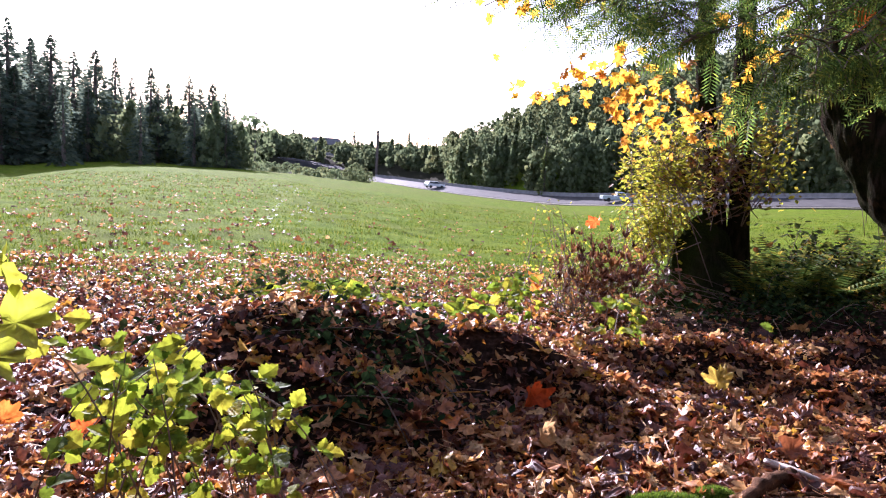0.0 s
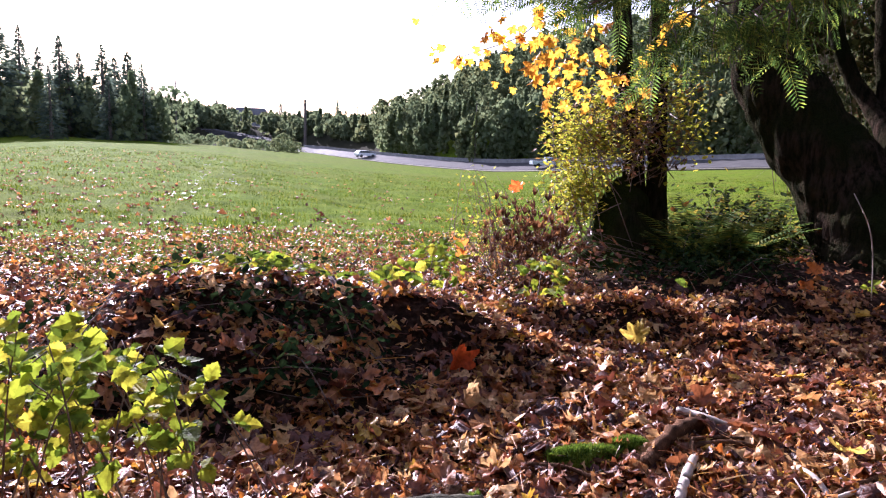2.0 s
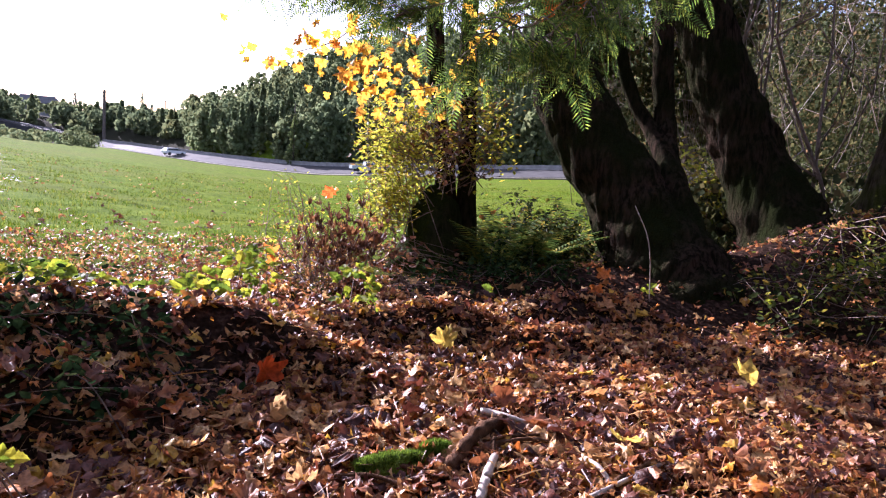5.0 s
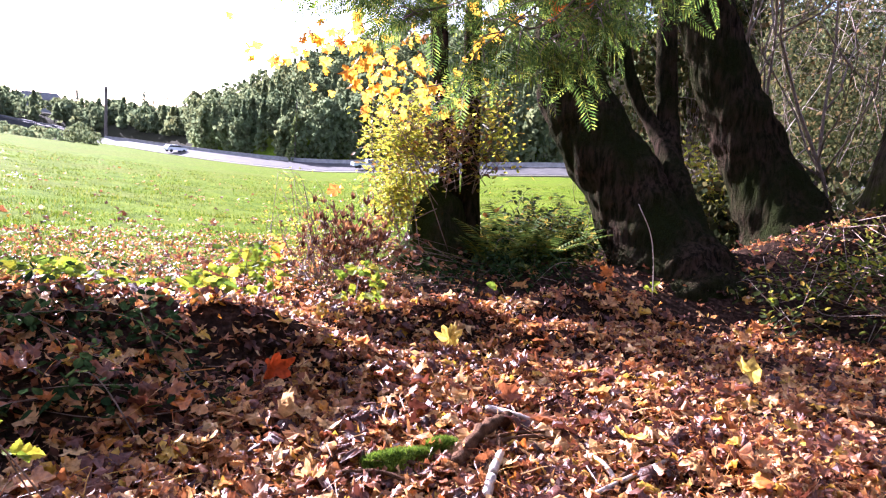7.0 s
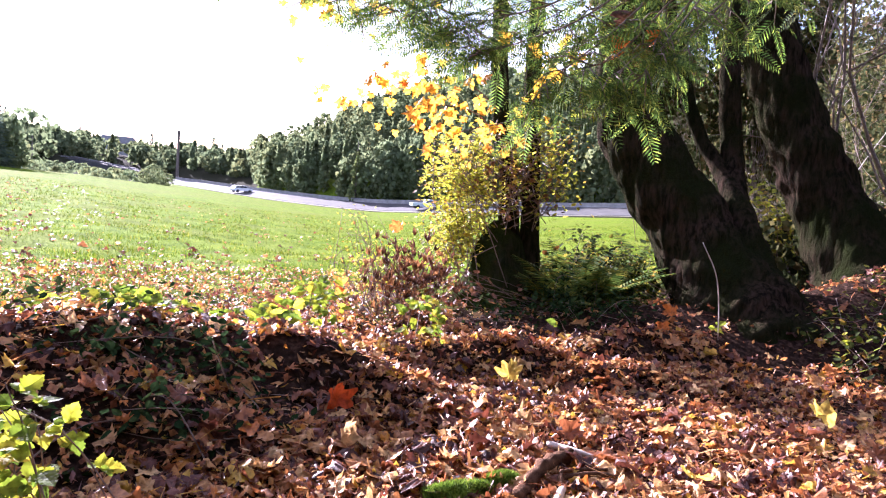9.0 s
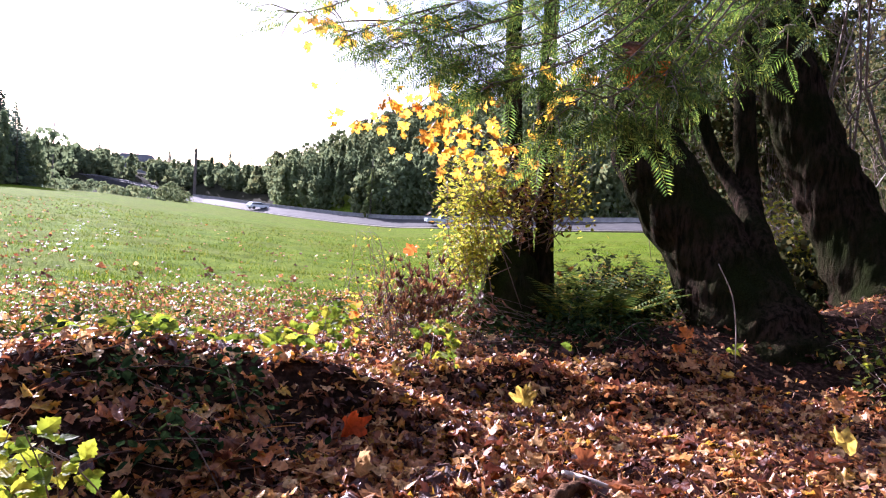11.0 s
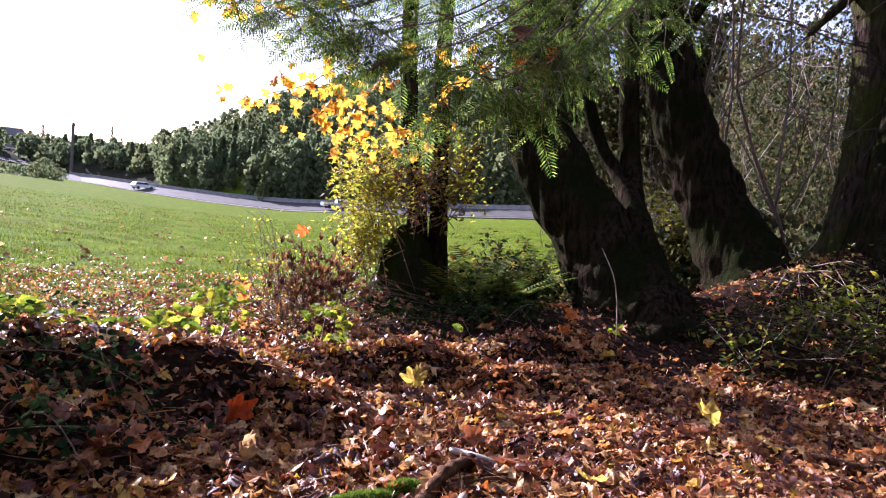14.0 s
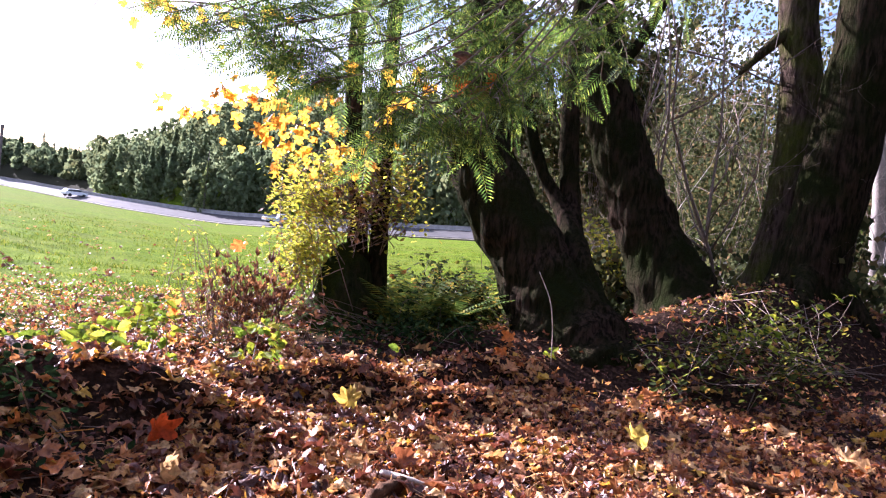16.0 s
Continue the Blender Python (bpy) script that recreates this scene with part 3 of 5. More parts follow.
def woods(name, places, cards, size, material, label, conifer_share, seed, tall, wide):
    g, s = np.random.default_rng(seed), Soup()
    for (x, y) in places:
        con = g.uniform() < conifer_share
        t, w = g.uniform(*tall), g.uniform(*wide) * (0.8 if con else 1.15)
        pts = crown_points(cards, t, w, con, g) + on_ground(x, y, -0.3)
        s.scatter(CARD, pts, turns_of(g.uniform(0, 6.3, cards), g.uniform(-0.8, 0.8, cards), g.uniform(-0.8, 0.8, cards)), g.uniform(0.6, 1.3, cards) * size)
    return tagged(new(name, s.mesh(name, material)), label, "woods", kind="stuff")


g = np.random.default_rng(3)
hill = []
while len(hill) < 800:
    az = g.uniform(1.5, 52)
    r = float(np.interp(az, RA, HB)) + g.uniform(0, 1) ** 1.6 * 90 - 0.5
    hill.append((HX + r * math.sin(radians(az)), HY + r * math.cos(radians(az))))
woods("hillside_woods", hill, 270, 0.85, WOODS, "mixed autumn woods covering the hillside beyond the highway", 0.45, 5, (8.5, 13), (4.2, 6.4))
far = []
while len(far) < 300:
    az = g.uniform(-16, 4)
    r = float(np.interp(az, RA, HB)) + g.uniform(0, 1) ** 1.5 * 110 + 8
    if -10.0 < az < -7.3 and r < 352 and len(far) % 4:
        continue
    far.append((HX + r * math.sin(radians(az)), HY + r * math.cos(radians(az))))
woods("far_woods", far, 150, 1.25, WOODS, "distant hazy woods beyond the highway", 0.55, 6, (4.5, 8.5), (5, 8))
verge = []
while len(verge) < 46:
    az = g.uniform(-15.5, -5.2)
    verge.append((HX + (q := g.uniform(150, 235)) * math.sin(radians(az)), HY + q * math.cos(radians(az))))
woods("roadside_scrub", verge, 150, 0.6, WOODS, "dark scrub growing along the near side of the far road", 0.3, 7, (1.5, 3.6), (3, 6))
verge = [(HX + q * math.sin(radians(az)), HY + q * math.cos(radians(az))) for az, q in ((-6.6, 118), (-6.1, 120), (-5.6, 122), (-5.2, 124))]
woods("roadside_bush", verge, 420, 0.28, WOODS, "dark round bush where the highway passes behind the field", 0.0, 9, (2.2, 3.4), (2.4, 3.2))


def conifer_mesh(seed, tall, wide, cards, material, size):
    gg, s = np.random.default_rng(seed), Soup()
    pts = crown_points(cards, tall, wide, True, gg)
    pts[:, :2] *= gg.uniform(0.55, 1.2, cards)[:, None]
    droop = gg.uniform(0.1, 0.7, cards)
    yaw = np.arctan2(pts[:, 1], pts[:, 0])
    size = size * (1.25 - 0.95 * pts[:, 2] / tall)
    s.scatter(CARD, pts, turns_of(yaw, droop, gg.uniform(-0.7, 0.7, cards)), np.stack([gg.uniform(0.9, 1.7, cards) * size, gg.uniform(0.6, 1.0, cards) * size, gg.uniform(0.4, 0.8, cards) * size], 1))
    return s.mesh("crown", material)


trunk_mesh = mesh_of("trunk", *tube([(0, 0, -0.4), (0.05, 0, 5), (0, 0, 13)], (0.3, 0.22, 0.05), 8), POLEWOOD)
protos = []
for k in range(3):
    t = thing("conifer_tree", "tall dark green conifer at the edge of the field", "tree", (0, 0, -50), "conifers along the field edge")
    part("trunk", trunk_mesh, t)
    part("crown", conifer_mesh(20 + k, 14, 5.5, 1100, CONIFER, 0.55), t)
    protos.append(t)
stand = [(-34, 74, 9.5), (-32.5, 84, 8.6), (-30.8, 78, 8.8), (-29.4, 88, 7.6), (-28.2, 80, 8.0), (-26.8, 92, 7.0), (-25.4, 84, 7.3), (-24.1, 92, 6.9), (-23.0, 88, 5.6), (-21.7, 86, 6.5), (-20.5, 96, 5.4), (-19.0, 88, 6.1), (-18.2, 98, 5.2), (-17.3, 90, 5.7), (-16.4, 94, 5.0), (-15.7, 98, 3.4), (-15.2, 100, 2.4), (-36, 76, 9.8), (-38, 80, 10), (-40, 72, 10), (-42, 78, 10), (-27.5, 70, 5.0), (-22.4, 74, 4.4), (-18.6, 78, 4.0), (-16.8, 82, 3.4)]
gs = np.random.default_rng(8)
for k in range(30):
    az = gs.uniform(-42, -15.6)
    top = np.interp(az, (-42, -30, -25, -19, -16, -15), (10, 8.2, 6.6, 5.4, 4.4, 2.4)) * gs.uniform(0.55, 0.92)
    stand.append((az, gs.uniform(74, 104), top))
for k, (az, r, rise) in enumerate(stand):
    p = bearing(az, r, rise)
    base = on_ground(p[0], p[1])
    s = (p[2] - base[2]) / 14
    ob = protos[k] if k < 3 else copy_thing(protos[k % 3], pose(0, 0, 0))
    ob.matrix_basis = Matrix.Translation(base - np.array((0, 0, 0.8))) @ pose(0, 0, 0, 0, 0, 37 * k) @ Matrix.Diagonal((s * (1.25 + 0.13 * (k % 7)), s * (1.25 + 0.13 * (k % 7)), s, 1))
edge_wood = []
while len(edge_wood) < 70:
    az, r = gs.uniform(-50, -14.5), gs.uniform(76, 100)
    edge_wood.append((HX + r * math.sin(radians(az)), HY + r * math.cos(radians(az))))
woods("forest_edge", edge_wood, 300, 0.5, WOODS, "leafy understorey at the edge of the conifer forest", 0.6, 17, (4, 7.5), (4, 7))
# pale conifer at the foot of the hill, and far tips
pale = thing("pale_conifer_tree", "pale yellow-green conifer at the foot of the hillside", "tree", on_ground(*bearing(9.35, 141, 0)[:2]))
part("trunk", trunk_mesh, pale)
part("crown", conifer_mesh(31, 11.0, 4.6, 1300, PALECONIFER, 0.6), pale)
for k, (az, r, rise) in enumerate([(-1.87, 300, 2.6), (-1.2, 310, 2.0), (0.95, 290, 2.4), (1.5, 300, 2.0), (-6.3, 320, 2.35), (0.4, 300, 1.9), (-3.2, 310, 2.0), (-13.5, 300, 2.0), (-12.4, 300, 2.1), (-11.1, 310, 2.35), (3.0, 230, 2.5)]):
    p = bearing(az, r, rise)
    base = on_ground(p[0], p[1])
    s = (p[2] - base[2]) / 14
    ob = copy_thing(protos[k % 3], pose(0, 0, 0))
    tagged(ob, "distant dark conifer standing above the woods", group="distant conifers")
    ob.matrix_basis = Matrix.Translation(base) @ Matrix.Diagonal((s * 1.1, s * 1.1, s, 1))
for az, r, rise, rad in [(-4.4, 205, 2.48, 0.42), (-14.05, 190, 3.4, 0.14), (-0.25, 290, 2.2, 0.2)]:
    p = bearing(az, r, rise)
    base = on_ground(p[0], p[1], -0.3)
    t = thing("utility_pole", "weathered dark wooden utility pole beyond the field", "pole", base)
    part("shaft", mesh_of("shaft", *tube([(0, 0, 0), (0, 0, p[2] - base[2])], (rad, rad * 0.85), 10), POLEWOOD), t)
    part("crossarm", mesh_of("crossarm", *box((1.9, 0.14, 0.16), (0, -rad - 0.08, p[2] - base[2] - 0.7), 0.02), POLEWOOD), t)
hp = on_ground(*bearing(-8.6, 345, 0)[:2], 0.2)
house = thing("house", "pale house with a dark pitched roof on the far rise", "house", (hp[0], hp[1], hp[2]))
house.rotation_euler = (0, 0, radians(12))
part("wall", mesh_of("wall", *box((16, 9, 7.5), (0, 0, 1.2), 0.05), SIDING), house)
roof_v = [(-8.6, -5.2, 4.9), (8.6, -5.2, 4.9), (8.6, 5.2, 4.9), (-8.6, 5.2, 4.9), (-6.4, 0, 8.0), (6.4, 0, 8.0), (-8.6, -5.2, 4.6), (8.6, -5.2, 4.6), (8.6, 5.2, 4.6), (-8.6, 5.2, 4.6)]
part("roof", mesh_of("roof", roof_v, [(0, 1, 5, 4), (1, 2, 5), (2, 3, 4, 5), (3, 0, 4), (6, 7, 1, 0), (7, 8, 2, 1), (8, 9, 3, 2), (9, 6, 0, 3), (9, 8, 7, 6)], ROOFING), house)
wm = mesh_of("window", *box((1.4, 0.12, 1.5), (0, 0, 0), 0.02), WINDOWGLASS)
for k in range(4):
    part("window", wm, house, place=pose(-5.4 + 3.6 * k, -4.53, 3.2))

# unseen woods added behind the viewpoint; they hold back sky light
skyblock = []
gw = np.random.default_rng(19)
for k in range(44):
    az, r = radians(88 + 184 * (k + gw.uniform(0, 1)) / 44), gw.uniform(8, 17)
    skyblock.append((HX + r * math.sin(az), HY + r * math.cos(az)))
woods("shelter_woods", skyblock, 420, 0.9, BRUSH, "unseen dense dark woods added round the path to block sky light", 0.5, 18, (9, 15), (5, 7))

# ---- brush and bare shrubs behind the maples ----
g = np.random.default_rng(11)
brush = []
while len(brush) < 240:
    az, r = g.uniform(29, 78), g.uniform(27, 64)
    if az < 39 and r < 60:
        continue
    brush.append((HX + r * math.sin(radians(az)), HY + r * math.cos(radians(az))))
woods("brush_wood", brush, 620, 0.16, BRUSH, "dense olive and brown brush behind the maples", 0.3, 12, (7, 15), (4, 7))
bushes = []
while len(bushes) < 46:
    az, r = g.uniform(38, 68), g.uniform(9.5, 16)
    bushes.append((HX + r * math.sin(radians(az)), HY + r * math.cos(radians(az))))
woods("undergrowth", bushes, 260, 0.1, BRUSH, "low leafy undergrowth behind the maples", 0.0, 13, (0.7, 1.5), (1.0, 1.9))


def branching(g, start, way, length, radius, depth, s, spread=0.6, sides=5, tips=None):
    """Grows a limb with its side twigs into the soup s."""
    n = 5
    pts, w = [np.array(start, float)], np.array(way, float) / np.linalg.norm(way)
    for _ in range(n):
        w = w + g.normal(0, 0.16, 3)
        w /= np.linalg.norm(w)
        pts.append(pts[-1] + w * length / n)
    s.add(*tube(pts, np.linspace(radius, radius * 0.35, n + 1), sides))
    if depth == 0:
        if tips is not None:
            tips.append((pts[-1], w))
        return
    for _ in range(g.integers(3, 5)):
        k = g.integers(1, n + 1)
        side = w + g.normal(0, spread, 3)
        branching(g, pts[k], side, length * g.uniform(0.4, 0.7), radius * 0.5, depth - 1, s, spread, max(3, sides - 1), tips)


for k, (az, r, rad, lean) in enumerate([(46.5, 12, 0.03, -0.2), (50, 11, 0.022, 0.25), (52.5, 13, 0.03, -0.35), (59, 11.5, 0.025, -0.3), (62, 12.5, 0.03, -0.2), (49, 15, 0.04, 0.1), (56.5, 15, 0.045, -0.15), (43.5, 14, 0.045, 0.12), (65, 13, 0.03, -0.4)]):
    gg, s = np.random.default_rng(40 + k), Soup()
    base = on_ground(*bearing(az, r, 0)[:2], -0.1)
    for j in range(3):
        branching(gg, base + gg.normal(0, 0.12, 3) * (1, 1, 0), (lean + gg.normal(0, 0.25), gg.normal(0, 0.2), 1.0), gg.uniform(2.4, 4.6), rad * 0.3, 3, s, 0.85, 5)
    tagged(new("bare_shrub", s.mesh("bare_shrub", PALETWIG if k % 3 == 1 else TWIG, True)), "leafless grey shrub with fine arching twigs", "shrub", "bare shrubs behind the maples")

# ---- the maple clump and other trunks ----
def limb(name, pts, parent, material, sides=22, rough=0.12, freq=2.2, steps=8, label=""):
    p = spline(pts, steps)
    return part(name, mesh_of(name, *tube(p[:, :3], p[:, 3], sides, rough, freq), material, True), parent, label)


big = thing("maple_tree", "large leaning maple with dark mossy bark", "tree")
limb("trunk", along((42.6, 7.1, -13.5, 1.0), (41.6, 7.2, -10.8, 0.74), (40.2, 7.3, -8.2, 0.58), (38.7, 7.4, -5.8, 0.48), (37.0, 7.5, -3.2, 0.425), (34.6, 7.55, 0.2, 0.39), (32.5, 7.6, 3.2, 0.375), (31.0, 7.6, 6.3, 0.35), (30.3, 7.6, 9.4, 0.32), (30.3, 7.6, 13.0, 0.29), (30.5, 7.6, 16.5, 0.26), (31.0, 7.8, 26, 0.22), (31.5, 8.0, 40, 0.14)), big, BARK, 90, 0.14, 4.0, 12)
limb("stem", along((41.2, 7.4, -5.5, 0.2), (40.0, 7.6, -1.0, 0.13), (38.05, 8.0, 2.5, 0.085), (36.5, 8.1, 4.75, 0.078), (35.4, 8.1, 7.2, 0.074), (34.4, 8.1, 10.5, 0.07), (32.9, 8.1, 15.4, 0.065), (31.5, 8.2, 25, 0.05)), big, BARK, 20, 0.14, 6)
limb("stem", along((41.4, 7.4, -5.5, 0.24), (40.0, 7.7, -1.6, 0.16), (39.3, 7.9, 0.9, 0.13), (38.85, 8.1, 3.5, 0.118), (38.35, 8.1, 6.6, 0.112), (38.0, 8.1, 10.2, 0.108), (37.8, 8.2, 17, 0.1), (37.5, 8.4, 30, 0.07)), big, BARK, 20, 0.14, 6)
second = thing("maple_tree", "leaning maple trunk, dark with moss", "tree")
limb("trunk", along((50.4, 8.9, -9.5, 0.95), (49.2, 9.0, -6.4, 0.7), (47.9, 9.1, -3.5, 0.52), (46.15, 9.2, -0.55, 0.43), (44.15, 9.2, 3.25, 0.385), (42.3, 9.2, 7.1, 0.36), (40.8, 9.2, 10.9, 0.33), (39.5, 9.2, 16.4, 0.28), (38.9, 9.3, 25, 0.22), (38.5, 9.5, 38, 0.14)), second, BARK, 84, 0.14, 4.0, 12)
limb("branch", along((40.3, 9.2, 12.5, 0.1), (42.6, 9.3, 15.5, 0.07), (44.2, 9.4, 19, 0.05), (46, 9.6, 25, 0.03)), second, BARK, 10, 0.1, 5)


def upright_tree(name, label, rows, material, sides=26):
    t = thing(name, label, "tree")
    limb("trunk", along(*rows), t, material, sides, 0.1, 2.5, 9)
    return t


dtree = upright_tree("alder_tree", "upright trunk with a yellow-green moss patch", [(53.9, 10.2, -6.5, 0.42), (54.1, 10.2, -2.2, 0.31), (54.35, 10.2, 0.6, 0.275), (54.7, 10.2, 4.4, 0.26), (54.7, 10.2, 9.4, 0.255), (54.4, 10.2, 13.8, 0.25), (53.5, 10.2, 18.7, 0.24), (52.8, 10.3, 30, 0.2)], ALDERBARK)
etree = upright_tree("alder_tree", "thick upright brown trunk beside another", [(56.4, 9.8, -6.5, 0.7), (56.8, 9.8, -1.5, 0.47), (57.0, 9.8, 1.0, 0.42), (57.5, 9.8, 5.1, 0.4), (57.9, 9.8, 9.0, 0.4), (58.2, 9.8, 13.1, 0.38), (58.3, 9.8, 18.6, 0.36), (58.3, 9.9, 30, 0.3)], BARK)
birch = upright_tree("birch_tree", "pale birch trunk at the edge of the brush", [(61.1, 15, -5, 0.2), (60.6, 15, 3.4, 0.14), (60.0, 15, 9.3, 0.12), (59.2, 15, 18, 0.1), (58.6, 15, 30, 0.07)], BIRCH, 14)
eb = bearing(56.6, 9.8, 0)
for dx, dy in ((-0.75, -0.55), (0.15, -0.9), (0.8, -0.3)):
    limb("root", [(eb[0], eb[1], float(height(eb[0], eb[1])) + 0.35, 0.2), (eb[0] + dx * 0.5, eb[1] + dy * 0.5, float(height(eb[0] + dx * 0.5, eb[1] + dy * 0.5)) + 0.12, 0.15), (eb[0] + dx, eb[1] + dy, float(height(eb[0] + dx, eb[1] + dy)) - 0.02, 0.07)], etree, BARK, 12, 0.15, 4, 5)
limb("branch_stub", along((53.6, 10.1, 17.0, 0.09), (52.3, 10.0, 15.9, 0.07), (51.2, 9.95, 14.7, 0.05), (50.2, 9.9, 13.6, 0.03)), dtree, ALDERBARK, 10, 0.2, 6, 5)
for k, (az, rise) in enumerate([(47.6, 9), (46.2, 10), (43.0, 12), (50.5, 15)]):
    gg, s = np.random.default_rng(70 + k), Soup()
    b = bearing(az + 1, 10.5, 0)
    base = on_ground(b[0], b[1], -0.1)
    branching(gg, base, ((-0.12, 0.0, 1.0) if k % 2 else (0.22, 0.05, 1.0)), 4.8, 0.032, 3, s, 0.5, 6)
    tagged(new("young_tree", s.mesh("young_tree", TWIG, True)), "thin bare young tree with drooping twigs", "tree", "young trees behind the maples")

# ---- small maple with a mossed stump foot, yellow leaves and a shrub round it ----
small = thing("small_maple_tree", "small twin-stemmed maple with yellow leaves and mossy stump foot", "tree")
limb("stump", along((21.4, 7.1, -12.5, 0.6), (21.5, 7.1, -10.5, 0.5), (21.55, 7.12, -8.6, 0.4), (21.6, 7.14, -6.6, 0.32), (21.5, 7.16, -4.9, 0.24), (21.35, 7.18, -3.7, 0.15), (21.3, 7.2, -2.9, 0.05)), small, MOSSBARK, 32, 0.32, 3.5, 9, "stump foot thick with dark moss")
limb("stem", along((22.2, 7.25, -8, 0.18), (22.1, 7.3, -2.3, 0.105), (21.6, 7.3, 2.1, 0.092), (20.9, 7.3, 4.6, 0.09), (20.5, 7.3, 8.0, 0.088), (20.2, 7.3, 11.2, 0.085), (20.0, 7.35, 17, 0.08), (19.8, 7.4, 32, 0.05)), small, BARK, 16, 0.1, 4)
limb("stem", along((24.4, 7.15, -12, 0.2), (24.15, 7.2, -7.5, 0.13), (23.95, 7.25, -4.0, 0.1), (23.7, 7.3, 0.0, 0.09), (23.35, 7.3, 5.6, 0.088), (23.05, 7.3, 10, 0.085), (22.9, 7.35, 17, 0.075), (22.7, 7.4, 32, 0.05)), small, BARK, 16, 0.1, 4)

LEAF_FLAT = [mesh_of("leaf", *maple_leaf(0.2 * k - 0.2, 0.3 - 0.15 * k, 0.15, k, 0.06, 2), YELLOW, True) for k in range(5)]


def branch_with_leaves(tree, pts, radius, n, spread, size, meshes, seed, label=""):
    gg = np.random.default_rng(seed)
    p = spline(pts, 6)
    br = part("branch", mesh_of("branch", *tube(p, np.linspace(radius * 0.7, radius * 0.2, len(p)), 6), TWIG, True), tree)
    for i in range(n):
        k = gg.integers(len(p) // 3, len(p))
        q = p[k] + gg.normal(0, spread, 3) * (1, 1, 0.8)
        turn = turns_of(np.array([gg.uniform(-1.2, 1.2)]), np.array([gg.uniform(-0.6, 0.6)]), np.array([gg.uniform(-2.4, -0.9)]))[0]
        part("leaf", meshes[gg.integers(len(meshes))], br, place=matrix_from(q, turn, size * gg.uniform(0.7, 1.25)))
    return br


R = 6.15
branch_with_leaves(small, [bearing(21.2, 7.2, 3.5), bearing(18.8, 6.6, 5.6), bearing(16, R, 6.1), bearing(14.0, R, 5.2)], 0.014, 42, 0.19, 0.165, LEAF_FLAT, 1)
branch_with_leaves(small, [bearing(20.7, 7.2, 6.0), bearing(18.0, 6.6, 7.9), bearing(15.6, R, 7.9), bearing(13.6, R, 8.6)], 0.014, 30, 0.17, 0.165, LEAF_FLAT, 2)
branch_with_leaves(small, [bearing(20.5, 7.2, 8.0), bearing(15.5, 6.5, 9.4), bearing(12.4, R, 7.6), bearing(9.4, R, 6.5), bearing(7.0, R, 5.7)], 0.01, 30, 0.09, 0.15, LEAF_FLAT, 3)
branch_with_leaves(small, [bearing(20.2, 7.2, 11), bearing(15, 6.5, 13.6), bearing(10, R, 14.0), bearing(5.5, R, 13.4), bearing(3.0, R, 12.3)], 0.018, 36, 0.14, 0.15, LEAF_FLAT, 4)
branch_with_leaves(small, [bearing(23.3, 7.2, 6.0), bearing(20.8, 6.6, 5.0), bearing(18.2, R, 4.3), bearing(16.2, R, 3.3)], 0.012, 26, 0.15, 0.15, LEAF_FLAT, 5)
branch_with_leaves(small, [bearing(23.1, 7.2, 12), bearing(24.3, 6.5, 11.6), bearing(24.7, R, 10.2), bearing(24.5, R, 8.4)], 0.012, 13, 0.09, 0.17, LEAF_FLAT, 6)
branch_with_leaves(small, [bearing(20.0, 7.3, 16), bearing(14, 6.5, 18), bearing(8, R, 18.5), bearing(3, R, 17)], 0.018, 22, 0.18, 0.15, LEAF_FLAT, 7)
branch_with_leaves(small, [bearing(23.2, 7.2, 8.0), bearing(22.8, 6.7, 7.6), bearing(22.3, 6.5, 6.8), bearing(22.4, 6.5, 5.6)], 0.01, 6, 0.06, 0.14, LEAF_FLAT, 8)
for az, rise in ((12.25, 3.6), (10.8, 4.0), (4.3, 8.6), (24.5, 5.6)):
    part("leaf", LEAF_FLAT[0], small, place=matrix_from(bearing(az, 5.9, rise), turns_of(np.array([0.3]), np.array([0.1]), np.array([-1.6]))[0], 0.11))

SMALLLEAF = oval_leaf(0.3, 0.3)


def leafy_shrub(name, label, lows, highs, n, size, material, twigs, seed, foot, category="shrub", template=SMALLLEAF, up=0.0, feet=(0.12, 0.12)):
    """Thin stems from a foot to a cloud of small leaves between bearings (az, r, rise)."""
    gg, t = np.random.default_rng(seed), thing(name, label, category)
    s, tips = Soup(), []
    lo, hi = np.array(lows, float), np.array(highs, float)
    for _ in range(twigs):
        u = gg.beta(1.3, 1.3, 3)
        tip = bearing(*(lo + (hi - lo) * u))
        f = np.array(foot) + gg.normal(0, 1, 3) * (feet[0], feet[1], 0) + (0, 0, up * gg.uniform(0, 1))
        if feet[0] > 0.2:
            f[2] = float(height(f[0], f[1]))
        mid = f * 0.45 + tip * 0.55 + gg.normal(0, 0.12, 3)
        p = spline([f, mid, tip], 5)
        part("stem", mesh_of("stem", *tube(p, np.linspace(0.005, 0.0015, len(p)), 4), TWIG, True), t)
        tips.append(p)
    s = Soup()
    k = gg.integers(0, len(tips), n)
    along = gg.uniform(0.35, 1, n)
    centre = np.array([tips[i][min(int(a * (len(tips[i]) - 1)), len(tips[i]) - 1)] for i, a in zip(k, along)]) + gg.normal(0, 0.08, (n, 3))
    s.scatter(template, centre, turns_of(gg.uniform(0, 6.3, n), gg.uniform(-0.6, 0.6, n), gg.uniform(-0.9, 0.9, n)), gg.uniform(0.6, 1.3, n) * size)
    tagged(part("foliage", s.mesh("foliage", material), t), kind="stuff")
    return t


